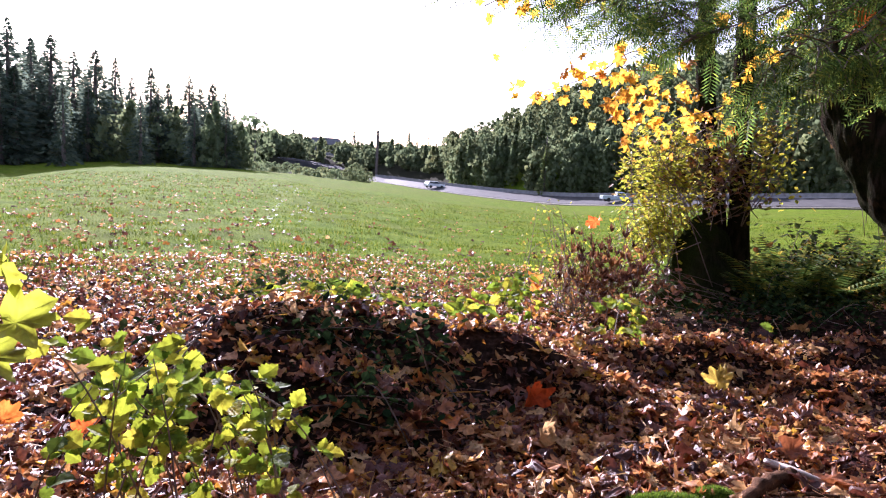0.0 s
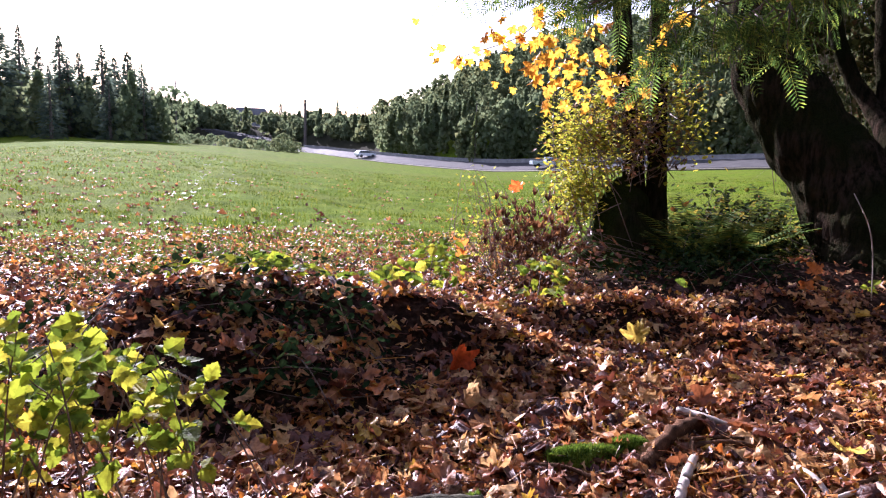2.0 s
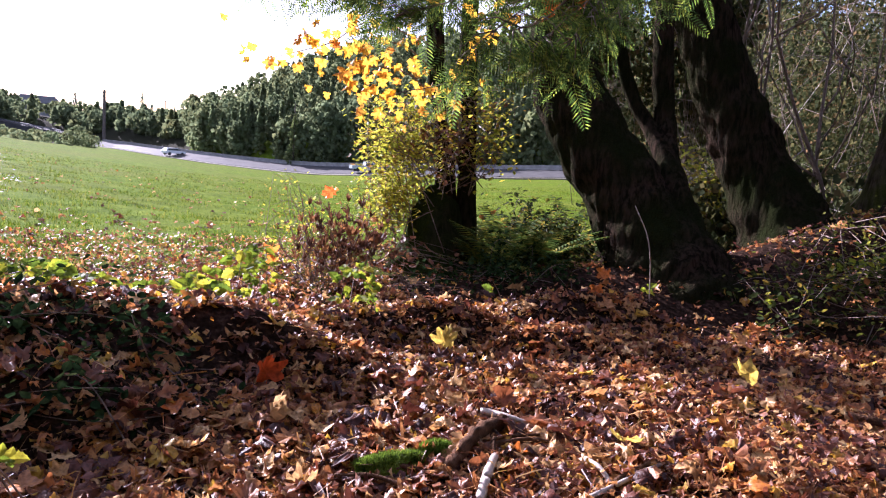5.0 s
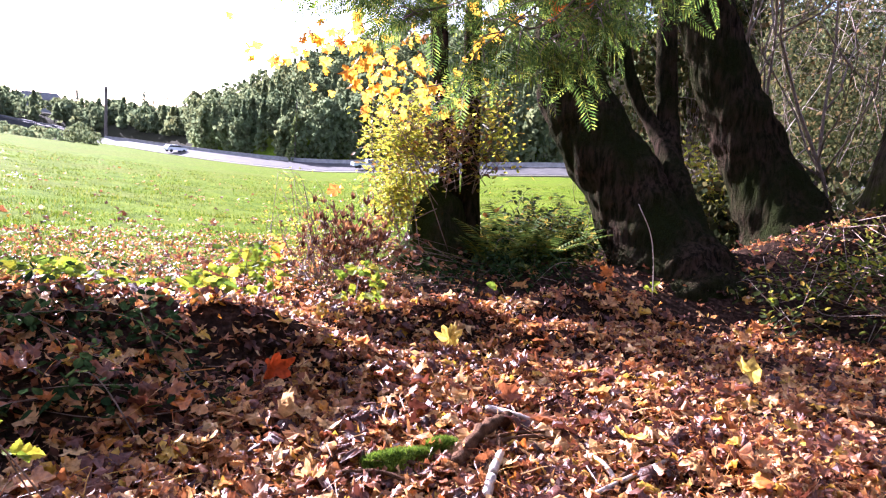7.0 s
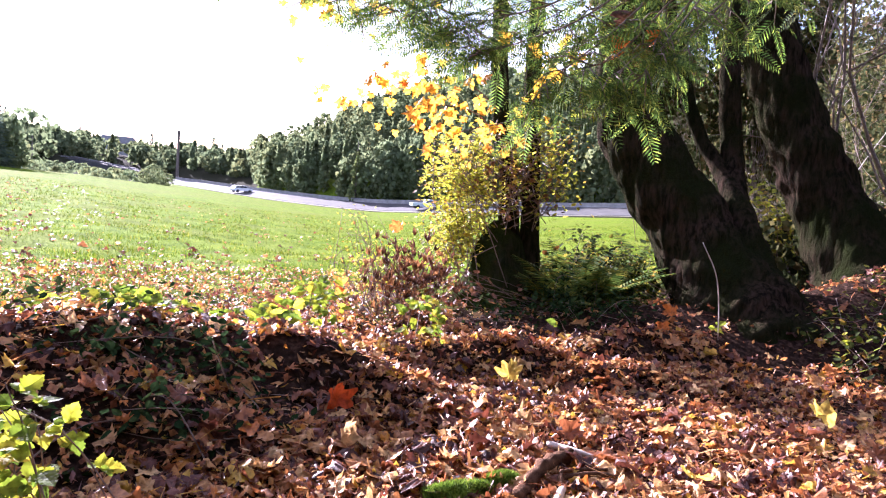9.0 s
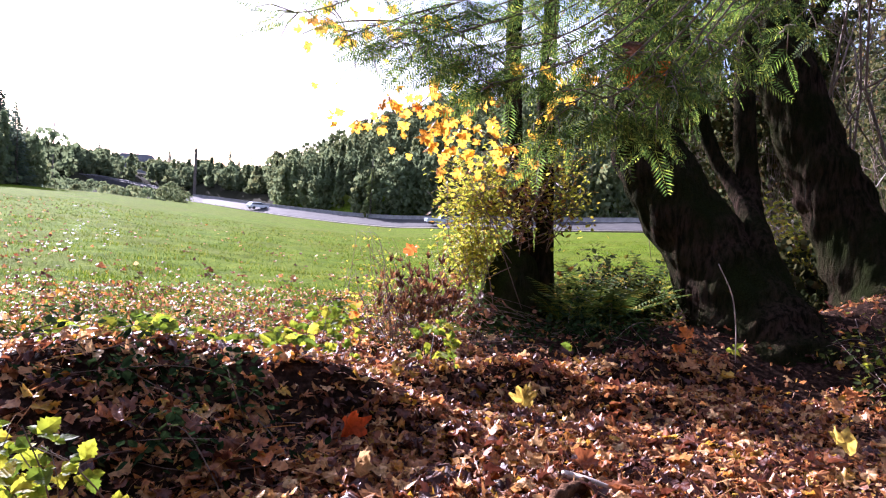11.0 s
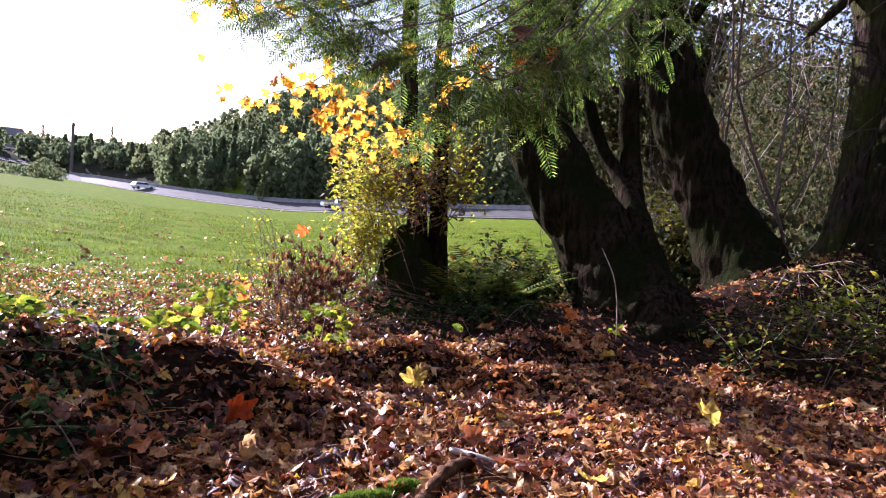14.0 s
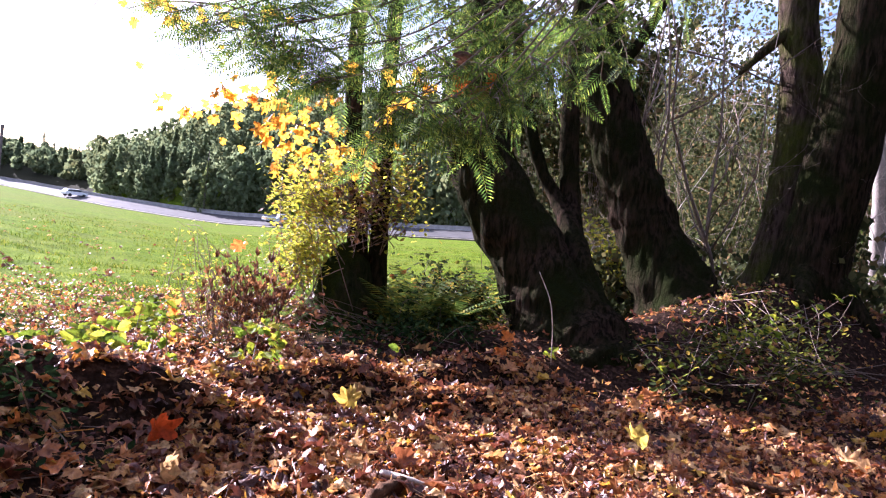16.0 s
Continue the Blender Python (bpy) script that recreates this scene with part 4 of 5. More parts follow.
leafy_shrub("shrub", "yellow-green small-leaved shrub growing round the small maple", (13.9, 6.8, -4.2), (20.6, 7.6, 4.9), 2200, 0.055, SMALL, 80, 21, (2.5, 6.9, 0.3), up=1.6, feet=(0.18, 0.18))
leafy_shrub("shrub", "thin yellow-leaved shrub between the maple trunks", (20.5, 6.6, -1.5), (28.2, 7.4, 6.0), 900, 0.055, SMALL, 44, 22, (3.0, 6.9, 0.9), up=1.0)
leafy_shrub("shrub", "withered brown vine leaves clinging to the small maple", (18.5, 6.6, -1.5), (26.5, 7.2, 3.5), 220, 0.07, BROWNLEAF, 34, 28, (2.75, 6.8, 0.8), up=1.2)
leafy_shrub("shrub", "bright yellow-green low leaves at the maple's foot", (15.0, 6.9, -6.0), (19.6, 7.5, -1.5), 750, 0.06, SMALL, 30, 23, (2.25, 6.9, 0.4), up=0.4)
leafy_shrub("shrub", "brown withered shrub with curled leaves", (10.4, 5.6, -9.8), (16.6, 6.3, -4.0), 250, 0.115, BROWNLEAF, 26, 24, (1.6, 6.05, 0.1), up=0.35, template=maple_leaf(0.9, 0.5, 0.3, 77))
leafy_shrub("shrub", "thin twiggy shrub with tiny leaves", (7, 5.9, -8.5), (13, 6.5, -2.5), 300, 0.04, SMALL, 34, 25, (1.4, 6.3, 0.1))
# three shrubs added in the sun's way, to take light off the trunks
leafy_shrub("tall_shrub", "tall dark shrub added behind the leaning trunks to shade them", (33, 11.0, 8), (46, 12.6, 25), 9000, 0.085, BRUSH, 70, 30, (7.6, 9.0, 0.0), up=2.0, template=CARD)
leafy_shrub("tall_shrub", "tall olive-brown shrub added behind the maples to shade the trunks", (24, 10.4, 10), (35, 12.4, 25), 5500, 0.085, BRUSH, 90, 29, (6.7, 9.7, 0.0), up=2.5, feet=(0.19, 0.19), template=CARD)
leafy_shrub("tall_shrub", "dark leafy shrub added between the leaning trunks to shade them", (34.3, 10.4, -2), (38.0, 11.4, 7), 800, 0.08, BRUSH, 40, 39, (5.8, 7.9, 0.0), up=1.0, template=CARD)
leafy_shrub("shrub", "yellow-green leaves lit between two trunks", (39.4, 9.7, -3.4), (45.2, 10.5, 2.8), 800, 0.09, SMALL, 40, 26, (7.0, 7.6, 0.3))
part("leaf", mesh_of("leaf", *maple_leaf(0.5, 0.2, 0.1, 9), ORANGE), place=matrix_from(bearing(13.15, 5.6, -4.05), turns_of(np.array([0.4]), np.array([0.2]), np.array([-1.2]))[0], 0.24), label="")
tagged(scene.collection.objects[-1], "bright orange curled maple leaf caught on the withered shrub", "leaf").name = "orange_leaf"

# ---- hanging fir boughs ----
def spray_template(seed, long=1.0):
    """One flat spray of needles along a twig, its root at 0, along +y."""
    gg = random.Random(seed)
    v, f = [(-0.006, 0, 0), (0.006, 0, 0), (0.002, long, -0.08)], [(0, 1, 2)]
    n = 13
    for i in range(n):
        y = 0.06 + 0.92 * i / (n - 1) * long
        reach = 0.19 * math.sin(math.pi * (0.25 + 0.7 * i / n)) + 0.03
        for sgn in (-1, 1):
            b = len(v)
            zz = -0.08 * (y / long) ** 2
            d = reach * gg.uniform(0.85, 1.15)
            v += [(0, y - 0.008, zz), (sgn * d * 0.6, y + d * 0.33 - 0.02, zz + 0.01), (sgn * d, y + d * 0.62, zz - 0.02), (sgn * d * 0.6, y + d * 0.33 + 0.02, zz + 0.01)]
            f.append((b, b + 1, b + 2, b + 3))
    return v, f


SPRAYS = [spray_template(k) for k in range(3)]


def fir_bough(line, count, size, spread, seed, label):
    gg, t = np.random.default_rng(seed), thing("fir_bough", label, "branch", group="hanging fir boughs")
    p = spline(line, 8)
    part("limb", mesh_of("limb", *tube(p, np.linspace(0.005, 0.002, len(p)), 6), TWIG, True), t)
    tw, s = Soup(), Soup()
    for j in range(count):
        k = int(gg.uniform(0.1, 1) * (len(p) - 1))
        way = p[min(k + 1, len(p) - 1)] - p[max(k - 1, 0)]
        way = way / np.linalg.norm(way)
        off = gg.normal(0, 1, 3) * (1, 1, 0.35) + way * 0.6 + (0, 0, -0.5)
        off /= np.linalg.norm(off)
        ln = spread * gg.uniform(0.4, 1.0)
        q = p[k] + off * ln
        tw.add(*tube([p[k], p[k] + off * ln * 0.6 + (0, 0, 0.02), q], (0.004, 0.003, 0.002), 3))
        m = 4
        side = np.cross(off, (0, 0, 1))
        side /= np.linalg.norm(side) + 1e-6
        for i in range(m):
            f = 0.3 + 0.7 * i / (m - 1)
            sgn = 1 if i % 2 else -1
            d = off + sgn * side * 0.9 * (1 - 0.8 * (i == m - 1)) + gg.normal(0, 0.12, 3)
            d /= np.linalg.norm(d)
            xax = np.cross(d, (0.2, -0.8, 0.55) + gg.normal(0, 0.35, 3))
            xax /= np.linalg.norm(xax)
            zax = np.cross(xax, d)
            s.scatter(SPRAYS[gg.integers(3)], (p[k] + off * ln * f)[None], np.stack([xax, d, zax], 1)[None], np.array([size * gg.uniform(0.7, 1.2)]))
    tagged(part("twig", tw.mesh("twig", TWIG, True), t), kind="stuff")
    tagged(part("needles", s.mesh("needles", NEEDLE), t), kind="stuff")
    return t


boughs = [
    [(31, 3.5, 28.0), (20, 3.2, 21.1), (10, 3.0, 17.1), (4, 2.9, 14.6), (1.0, 2.9, 14.2)],
    [(32, 3.5, 25.6), (20, 3.1, 18.2), (11, 3.0, 14.8), (6.2, 2.9, 12.8)],
    [(33, 3.4, 24.6), (22, 3.1, 17.7), (14, 3.0, 14.6), (9.4, 2.9, 12.6)],
    [(33, 3.3, 22.6), (23, 3.0, 16.7), (15, 2.9, 13.8), (12.2, 2.9, 12.2)],
    [(34, 3.3, 21.0), (26, 3.0, 15.1), (19, 2.9, 12.6), (15.8, 2.8, 11.2)],
    [(36, 3.2, 21.0), (28, 2.9, 14.1), (22, 2.8, 11.2), (17.8, 2.7, 9.8)],
    [(37, 3.2, 20.0), (30, 2.8, 13.1), (26, 2.7, 9.6), (23.5, 2.6, 7.4)],
    [(38, 3.2, 20.0), (32, 2.8, 13.1), (29.2, 2.7, 10.2), (26.4, 2.6, 9.2)],
    [(39, 3.2, 21.0), (34, 2.9, 13.6), (30.6, 2.7, 10.0), (29.4, 2.6, 8.6)],
    [(40, 3.2, 21.0), (35, 2.9, 14.1), (32.6, 2.7, 10.6), (31.4, 2.6, 8.4)],
    [(42, 3.4, 22.0), (38, 3.0, 15.6), (35.4, 2.9, 12.6), (34.4, 2.8, 10.6)],
    [(46, 3.6, 24.0), (42, 3.3, 18.1), (38, 3.2, 15.1), (36.2, 3.1, 13.0)],
    [(50, 3.9, 25.0), (45, 3.5, 19.1), (41.5, 3.4, 15.6), (39.6, 3.3, 13.8)],
    [(34, 3.6, 30.0), (24, 3.3, 24.1), (14, 3.1, 20.6), (6, 3.0, 18.6)],
    [(42, 3.6, 29.0), (34, 3.3, 22.6), (27, 3.2, 18.6), (22, 3.1, 16.1)],
    [(30, 3.4, 24), (20, 3.2, 18.5), (12, 3.0, 14.6), (7.5, 2.9, 12.2)],
    [(32, 3.4, 22), (24, 3.2, 17.5), (16, 3.0, 14), (10.5, 2.9, 12.4)],
    [(34, 3.6, 21), (26, 3.3, 17), (19, 3.1, 13.5), (14, 3.0, 12.2)],
    [(36, 3.6, 20), (29, 3.3, 16), (23, 3.1, 12.6), (19.5, 3.0, 11)],
    [(38, 3.4, 20), (32, 3.1, 15), (27, 3.0, 11.6), (24.5, 2.9, 9.8)],
    [(40, 3.4, 22), (35, 3.2, 17.5), (30, 3.1, 14.6), (27, 3.0, 12.8)],
    [(46, 3.6, 24), (41, 3.4, 19), (37, 3.2, 16), (33, 3.1, 14)],
    # deep boughs, set also where they keep the sun off the leaning trunks
    [(44, 9.6, 24), (36, 9.4, 20), (28, 9.2, 16), (21, 9.0, 13)],
    [(46, 9.6, 22), (40, 9.5, 18), (33, 9.4, 14.5), (28, 9.2, 12)],
    [(42, 10.4, 19), (38, 10.2, 16), (34, 10.0, 13), (31, 9.9, 11)],
]
for k, line in enumerate(boughs):
    deep = k > 21
    fir_bough([bearing(*b) for b in line], 22 if deep else (20 if line[-1][0] < 23 else 14), 0.42 if deep else 0.16, 0.8 if deep else 0.19, 100 + k, "dark fir bough hanging behind the maples" if deep else "green fir bough with flat drooping sprays of needles")

# ---- ferns ----
def fern_plant(place, fronds, length, seed, label):
    gg, t = np.random.default_rng(seed), thing("sword_fern", label, "fern", place, "ferns under the maples")
    for k in range(fronds):
        a = gg.uniform(0, 2 * math.pi)
        up, L = gg.uniform(0.5, 1.3), length * gg.uniform(0.7, 1.15)
        d = np.array((math.cos(a), math.sin(a), 0))
        side = np.array((-d[1], d[0], 0))
        v, f = [], []
        n = 22
        rib = [d * L * (i / n) * math.cos(up * (1 - 0.4 * i / n)) + np.array((0, 0, L * (math.sin(up) * i / n - 0.3 * (i / n) ** 2))) for i in range(n + 1)]
        for i in range(1, n):
            reach = L * 0.17 * math.sin(math.pi * (0.12 + 0.86 * i / n)) ** 0.8
            fwd = rib[i + 1] - rib[i]
            for sg in (-1, 1):
                b = len(v)
                tip = rib[i] + sg * side * reach + fwd * 0.6 - np.array((0, 0, reach * 0.25))
                v += [rib[i] - fwd * 0.32, tip, rib[i] + fwd * 0.4]
                f.append((b, b + 1, b + 2) if sg > 0 else (b + 2, b + 1, b))
        b = len(v)
        tv, tf = tube(rib, np.linspace(0.006, 0.001, n + 1), 3)
        v += list(tv)
        f += [tuple(i + b for i in q) for q in tf]
        part("frond", mesh_of("frond", v, f, FERN), t)
    return t


for k, (az, r, L) in enumerate([(26.6, 7.1, 0.95), (28.4, 7.3, 1.15), (30.4, 7.3, 0.85), (25.6, 6.9, 0.7), (28.0, 6.8, 0.8), (33.0, 8.8, 1.3), (29.8, 6.9, 0.75), (31.0, 7.5, 0.7), (27.4, 7.6, 1.1)]):
    p = bearing(az, r, 0)
    fern_plant(on_ground(p[0], p[1]), 13, L, 60 + k, "green sword fern with long arching fronds")
leafy_shrub("low_shrub", "low arching shrub with small lit leaves on the shaded bank", (47, 5.9, -10), (61, 6.9, -2), 700, 0.045, BRAMBLEGREEN, 16, 34, (7.0, 5.2, 0.6), feet=(0.5, 0.2))
leafy_shrub("low_shrub", "low leafy plants and withered leaves round the maple foot", (12.5, 6.0, -9.5), (18, 6.5, -6.5), 150, 0.08, BROWNLEAF, 24, 35, (2.5, 6.4, 0.1), feet=(0.6, 0.15))
leafy_shrub("low_shrub", "dark low leaves and withered stalks on the shaded bank", (44, 5.6, -11.5), (61, 6.9, -6), 1100, 0.06, UNDER, 40, 40, (6.9, 4.6, 0.2), feet=(1.1, 0.35))
# these three clumps carry shade in their leaf colour
leafy_shrub("ivy_clump", "evergreen leaves coloured near black for shade on the bank", (-19, 3.5, -20), (1, 4.1, -12.8), 2000, 0.055, SHADELEAF, 40, 33, (-0.55, 4.0, 0.3), feet=(0.6, 0.2))
leafy_shrub("evergreen_shrub", "low evergreen leaves coloured near black for shade round the maple feet", (18, 5.7, -12.5), (34, 6.9, -8.8), 1700, 0.055, SHADELEAF, 34, 36, (3.3, 6.3, 0.1), feet=(0.7, 0.25))
leafy_shrub("ivy_clump", "trailing ivy coloured near black for shade on the lower bank", (-17, 3.05, -24), (1, 3.5, -18.3), 600, 0.055, SHADELEAF, 22, 37, (-0.3, 3.45, 0.2), feet=(0.6, 0.12))
leafy_shrub("undergrowth_plant", "low mixed leafy undergrowth among the ferns", (23.8, 7.2, -9.2), (34.3, 8.6, -3.1), 3400, 0.075, UNDER, 80, 27, (3.9, 7.0, 0.05), feet=(0.7, 0.5))

# ---- saplings and brambles ----
GREENLEAVES = [mesh_of("leaf", *oval_leaf(0.4, 0.5 * k, 0.13, 11), GREEN) for k in (0, 1, -1)]


LEAN_SOUTH = turns_of(np.array([0.0]), np.array([0.0]), np.array([0.55]))[0]


def bramble(name, label, stems, size, seed, group="", leaflets=3):
    """Arching stems, each with stalked three-part leaves. stems: lists of places with a leaf count last."""
    gg, t = np.random.default_rng(seed), thing(name, label, "plant", group=group)
    for pts, n in stems:
        p = spline(pts, 6)
        st = part("stem", mesh_of("stem", *tube(p, np.linspace(0.0034, 0.0014, len(p)), 5), TWIG, True), t)
        for i in range(n):
            k = int((0.4 + 0.6 * (i + gg.uniform(0, 0.6)) / n) * (len(p) - 1))
            k = min(k, len(p) - 1)
            a = gg.uniform(0, 6.28)
            q = p[k] + np.array((math.cos(a), math.sin(a), gg.uniform(-0.1, 0.5))) * size * gg.uniform(0.3, 0.8)
            for j in range(leaflets):
                yaw = a - math.pi / 2 + (j - (leaflets - 1) / 2) * 1.15
                turn = LEAN_SOUTH @ turns_of(np.array([yaw]), np.array([gg.uniform(-0.5, 0.5)]), np.array([gg.uniform(-0.4, 0.4)]))[0]
                part("leaf", GREENLEAVES[gg.integers(3)], st, place=matrix_from(q, turn, size * gg.uniform(0.6, 1.35) * (1.15 if j == (leaflets - 1) // 2 else 0.9)))
    return t


def canes(g, foot, lows, highs, n, leaves, origin=(HX, HY, HZ)):
    res = []
    lo, hi = np.array(lows, float), np.array(highs, float)
    for _ in range(n):
        tip = bearing(*(lo + (hi - lo) * g.uniform(0, 1, 3)), origin)
        f = np.array(foot) + g.normal(0, 0.2, 3) * (1, 1, 0)
        f[2] = float(height(f[0], f[1]))
        mid = f * 0.4 + tip * 0.6 + np.array((0, 0, 0.12))
        res.append(([f, mid, tip], leaves))
    return res


g = np.random.default_rng(90)
bramble("bramble", "yellow-green bramble with three-part leaves in the sun", canes(g, (-0.35, 2.1, 0), (-25, 1.7, -19.5), (-15.0, 2.4, -12.6), 10, 5), 0.05, 91, "brambles at the edge of the leaf litter")
bramble("bramble", "bright green bramble with arching stems", canes(g, (-0.7, 2.0, 0), (-32, 1.7, -20), (-18, 2.4, -10.8), 12, 5), 0.052, 92, "brambles at the edge of the leaf litter")
bramble("bramble", "thin bramble shoots with serrated yellow-green leaves", canes(g, (-0.2, 2.3, 0), (-17, 1.9, -22), (-12.8, 2.4, -16.5), 4, 4), 0.045, 90, "brambles at the edge of the leaf litter")
bramble("bramble", "green bramble trailing over the dark bank", canes(g, (-0.7, 4.3, 0), (-16, 4.0, -13.4), (-2, 4.6, -11.4), 18, 5), 0.07, 93, "brambles at the edge of the leaf litter")
bramble("bramble", "green bramble in front of the pasture", canes(g, (0.35, 5.0, 0), (-2, 4.7, -14), (4, 5.2, -11), 8, 4), 0.085, 94, "brambles at the edge of the leaf litter")
bramble("sapling", "leafy green sapling rising from the leaf litter", canes(g, (0.78, 5.3, 0), (3.8, 4.9, -14.2), (9.4, 5.3, -8.6), 10, 4), 0.07, 95, "green saplings")
bramble("sapling", "green sapling with oval leaves before the maple", canes(g, (1.4, 4.85, 0), (13.8, 4.7, -15.2), (18.4, 5.0, -9.9), 8, 4), 0.068, 96, "green saplings")
bramble("sapling", "thin sapling with one green leaf", [([on_ground(2.55, 4.8), bearing(27.5, 5.1, -11.4), bearing(26.8, 5.0, -10.3)], 1)], 0.06, 97, "green saplings")
bramble("seedling", "tiny yellow-green seedling at the foot of a pale stem", [([on_ground(4.1, 5.25), on_ground(4.1, 5.2, 0.06)], 3)], 0.08, 98, "green saplings")
bramble("bramble", "low bramble with small leaves in the shade of the trunk", [([on_ground(7.4, 5.0), bearing(56, 7.0, -4), bearing(51, 6.4, -8), bearing(48, 6.2, -9.6)], 12), ([on_ground(7.6, 5.0), bearing(58, 7.0, -2.5), bearing(54.5, 6.6, -5), bearing(52, 6.4, -6.4)], 12), ([on_ground(7.6, 4.8), bearing(60, 6.8, -1.5), bearing(57, 6.4, -4.5), bearing(55, 6.2, -7)], 10)], 0.06, 99, "brambles at the edge of the leaf litter")
stem = new("dry_stalk", mesh_of("dry_stalk", *tube(spline([on_ground(*bearing(39.35, 6.25, 0)[:2]), bearing(39.1, 6.2, -7.7), bearing(38.6, 6.15, -5.4), bearing(37.45, 6.1, -3.2)], 6), np.linspace(0.005, 0.003, 19), 6), PALETWIG, True))
tagged(stem, "thin pale dry stalk standing before the leaning trunk", "stalk")

# ---- big leaf close by, fallen wood, mossy log ----
near_leaf = thing("maple_shoot", "bright yellow-green maple leaves on a thin shoot", "plant")
p0 = on_ground(-0.62, 1.2)
part("stem", mesh_of("stem", *tube(spline([p0, bearing(-36, 1.25, -20), bearing(-34.8, 1.15, -13.5), bearing(-34.4, 1.1, -8)], 6), np.linspace(0.006, 0.003, 19), 5), TWIG, True), near_leaf)
BIGGREEN = leaf_material("young_maple_leaf", [(0.0, (0.45, 0.52, 0.04)), (1.0, (0.5, 0.55, 0.05))], 0.6, 0.4, 0.4, 30.0)
bl = mesh_of("leaf", *maple_leaf(0.1, 0.2, 0.1, 33, 0.06, 2), BIGGREEN, True)
for az, r, rise, sc, yaw, tilt in ((-32.6, 1.1, -12.9, 0.14, -1.5, -0.1), (-32.9, 1.12, -9.3, 0.1, -0.5, -1.4), (-34.2, 1.2, -15, 0.14, -1.2, -0.3)):
    part("leaf", bl, near_leaf, place=matrix_from(bearing(az, r, rise), turns_of(np.array([yaw]), np.array([0.75]), np.array([tilt]))[0], sc))


def stick(name, label, pts, r0, r1, material=STICK):
    p = spline(pts, 12)
    return tagged(new(name, mesh_of(name, *tube(p, np.linspace(r0, r1, len(p)), 14, 0.5 if material is STICK else 0.12, 22), material, True)), label, "stick", "fallen sticks")


stick("fallen_branch", "short brown rotten branch on the leaf litter", [on_ground(1.27, 2.8, 0.06), on_ground(1.48, 2.99, 0.1), on_ground(1.72, 3.2, 0.07)], 0.03, 0.036)
stick("fallen_branch", "thin grey stick lying on the leaves", [on_ground(1.48, 2.74, 0.04), on_ground(1.52, 2.9, 0.09), on_ground(1.62, 2.96, 0.09), on_ground(2.0, 3.02, 0.06)], 0.011, 0.008)
stick("fallen_branch", "long grey stick lying on the leaves", [on_ground(1.5, 2.28, 0.03), on_ground(1.95, 2.55, 0.06), on_ground(2.36, 2.68, 0.05), on_ground(2.75, 2.82, 0.04)], 0.013, 0.008)
stick("fallen_branch", "thin brown stick half under leaves", [on_ground(0.86, 3.0, 0.06), on_ground(1.02, 2.9, 0.07), on_ground(1.2, 2.78, 0.06)], 0.016, 0.01)
stick("fallen_branch", "dark stick lying on the leaf litter", [on_ground(3.5, 3.1, 0.05), on_ground(3.72, 2.9, 0.06), on_ground(3.95, 2.65, 0.05)], 0.03, 0.022)
stick("fallen_branch", "pale forked stick on the leaf litter", [on_ground(1.3, 2.55, 0.05), on_ground(1.42, 2.72, 0.08), on_ground(1.52, 2.86, 0.06)], 0.022, 0.016, PALETWIG)
stick("fallen_branch", "pale peeled stick on the leaf litter", [on_ground(1.68, 3.36, 0.06), on_ground(1.78, 3.2, 0.08), on_ground(1.9, 3.1, 0.05)], 0.018, 0.008, PALETWIG)
stick("fallen_branch", "long pale grey stick crossing the leaf litter", [on_ground(1.54, 2.39, 0.05), on_ground(1.78, 2.46, 0.07), on_ground(2.23, 2.62, 0.05)], 0.012, 0.009, PALETWIG)
stick("fallen_branch", "short thick grey stick among dry leaves", [on_ground(1.4, 2.5, 0.06), on_ground(1.54, 2.44, 0.05)], 0.012, 0.009)
stick("fallen_branch", "short pale stick slanting through the leaves", [on_ground(1.89, 2.72, 0.07), on_ground(1.9, 2.62, 0.07), on_ground(1.9, 2.53, 0.04)], 0.012, 0.01, PALETWIG)
stick("fallen_branch", "straight thin brown stick before the moss", [on_ground(0.81, 2.88, 0.06), on_ground(0.96, 2.79, 0.08), on_ground(1.09, 2.67, 0.05)], 0.011, 0.008)
stick("fallen_branch", "dark level stick behind the rotten branch", [on_ground(1.53, 2.93, 0.07), on_ground(1.7, 2.93, 0.08), on_ground(1.87, 2.93, 0.06)], 0.014, 0.01)
stick("dead_twig", "bare dark twig rising at the grass edge", [bearing(-32.4, 4.6, -15), bearing(-31.2, 4.5, -11.5), bearing(-29.3, 4.45, -8.1)], 0.008, 0.004, TWIG)


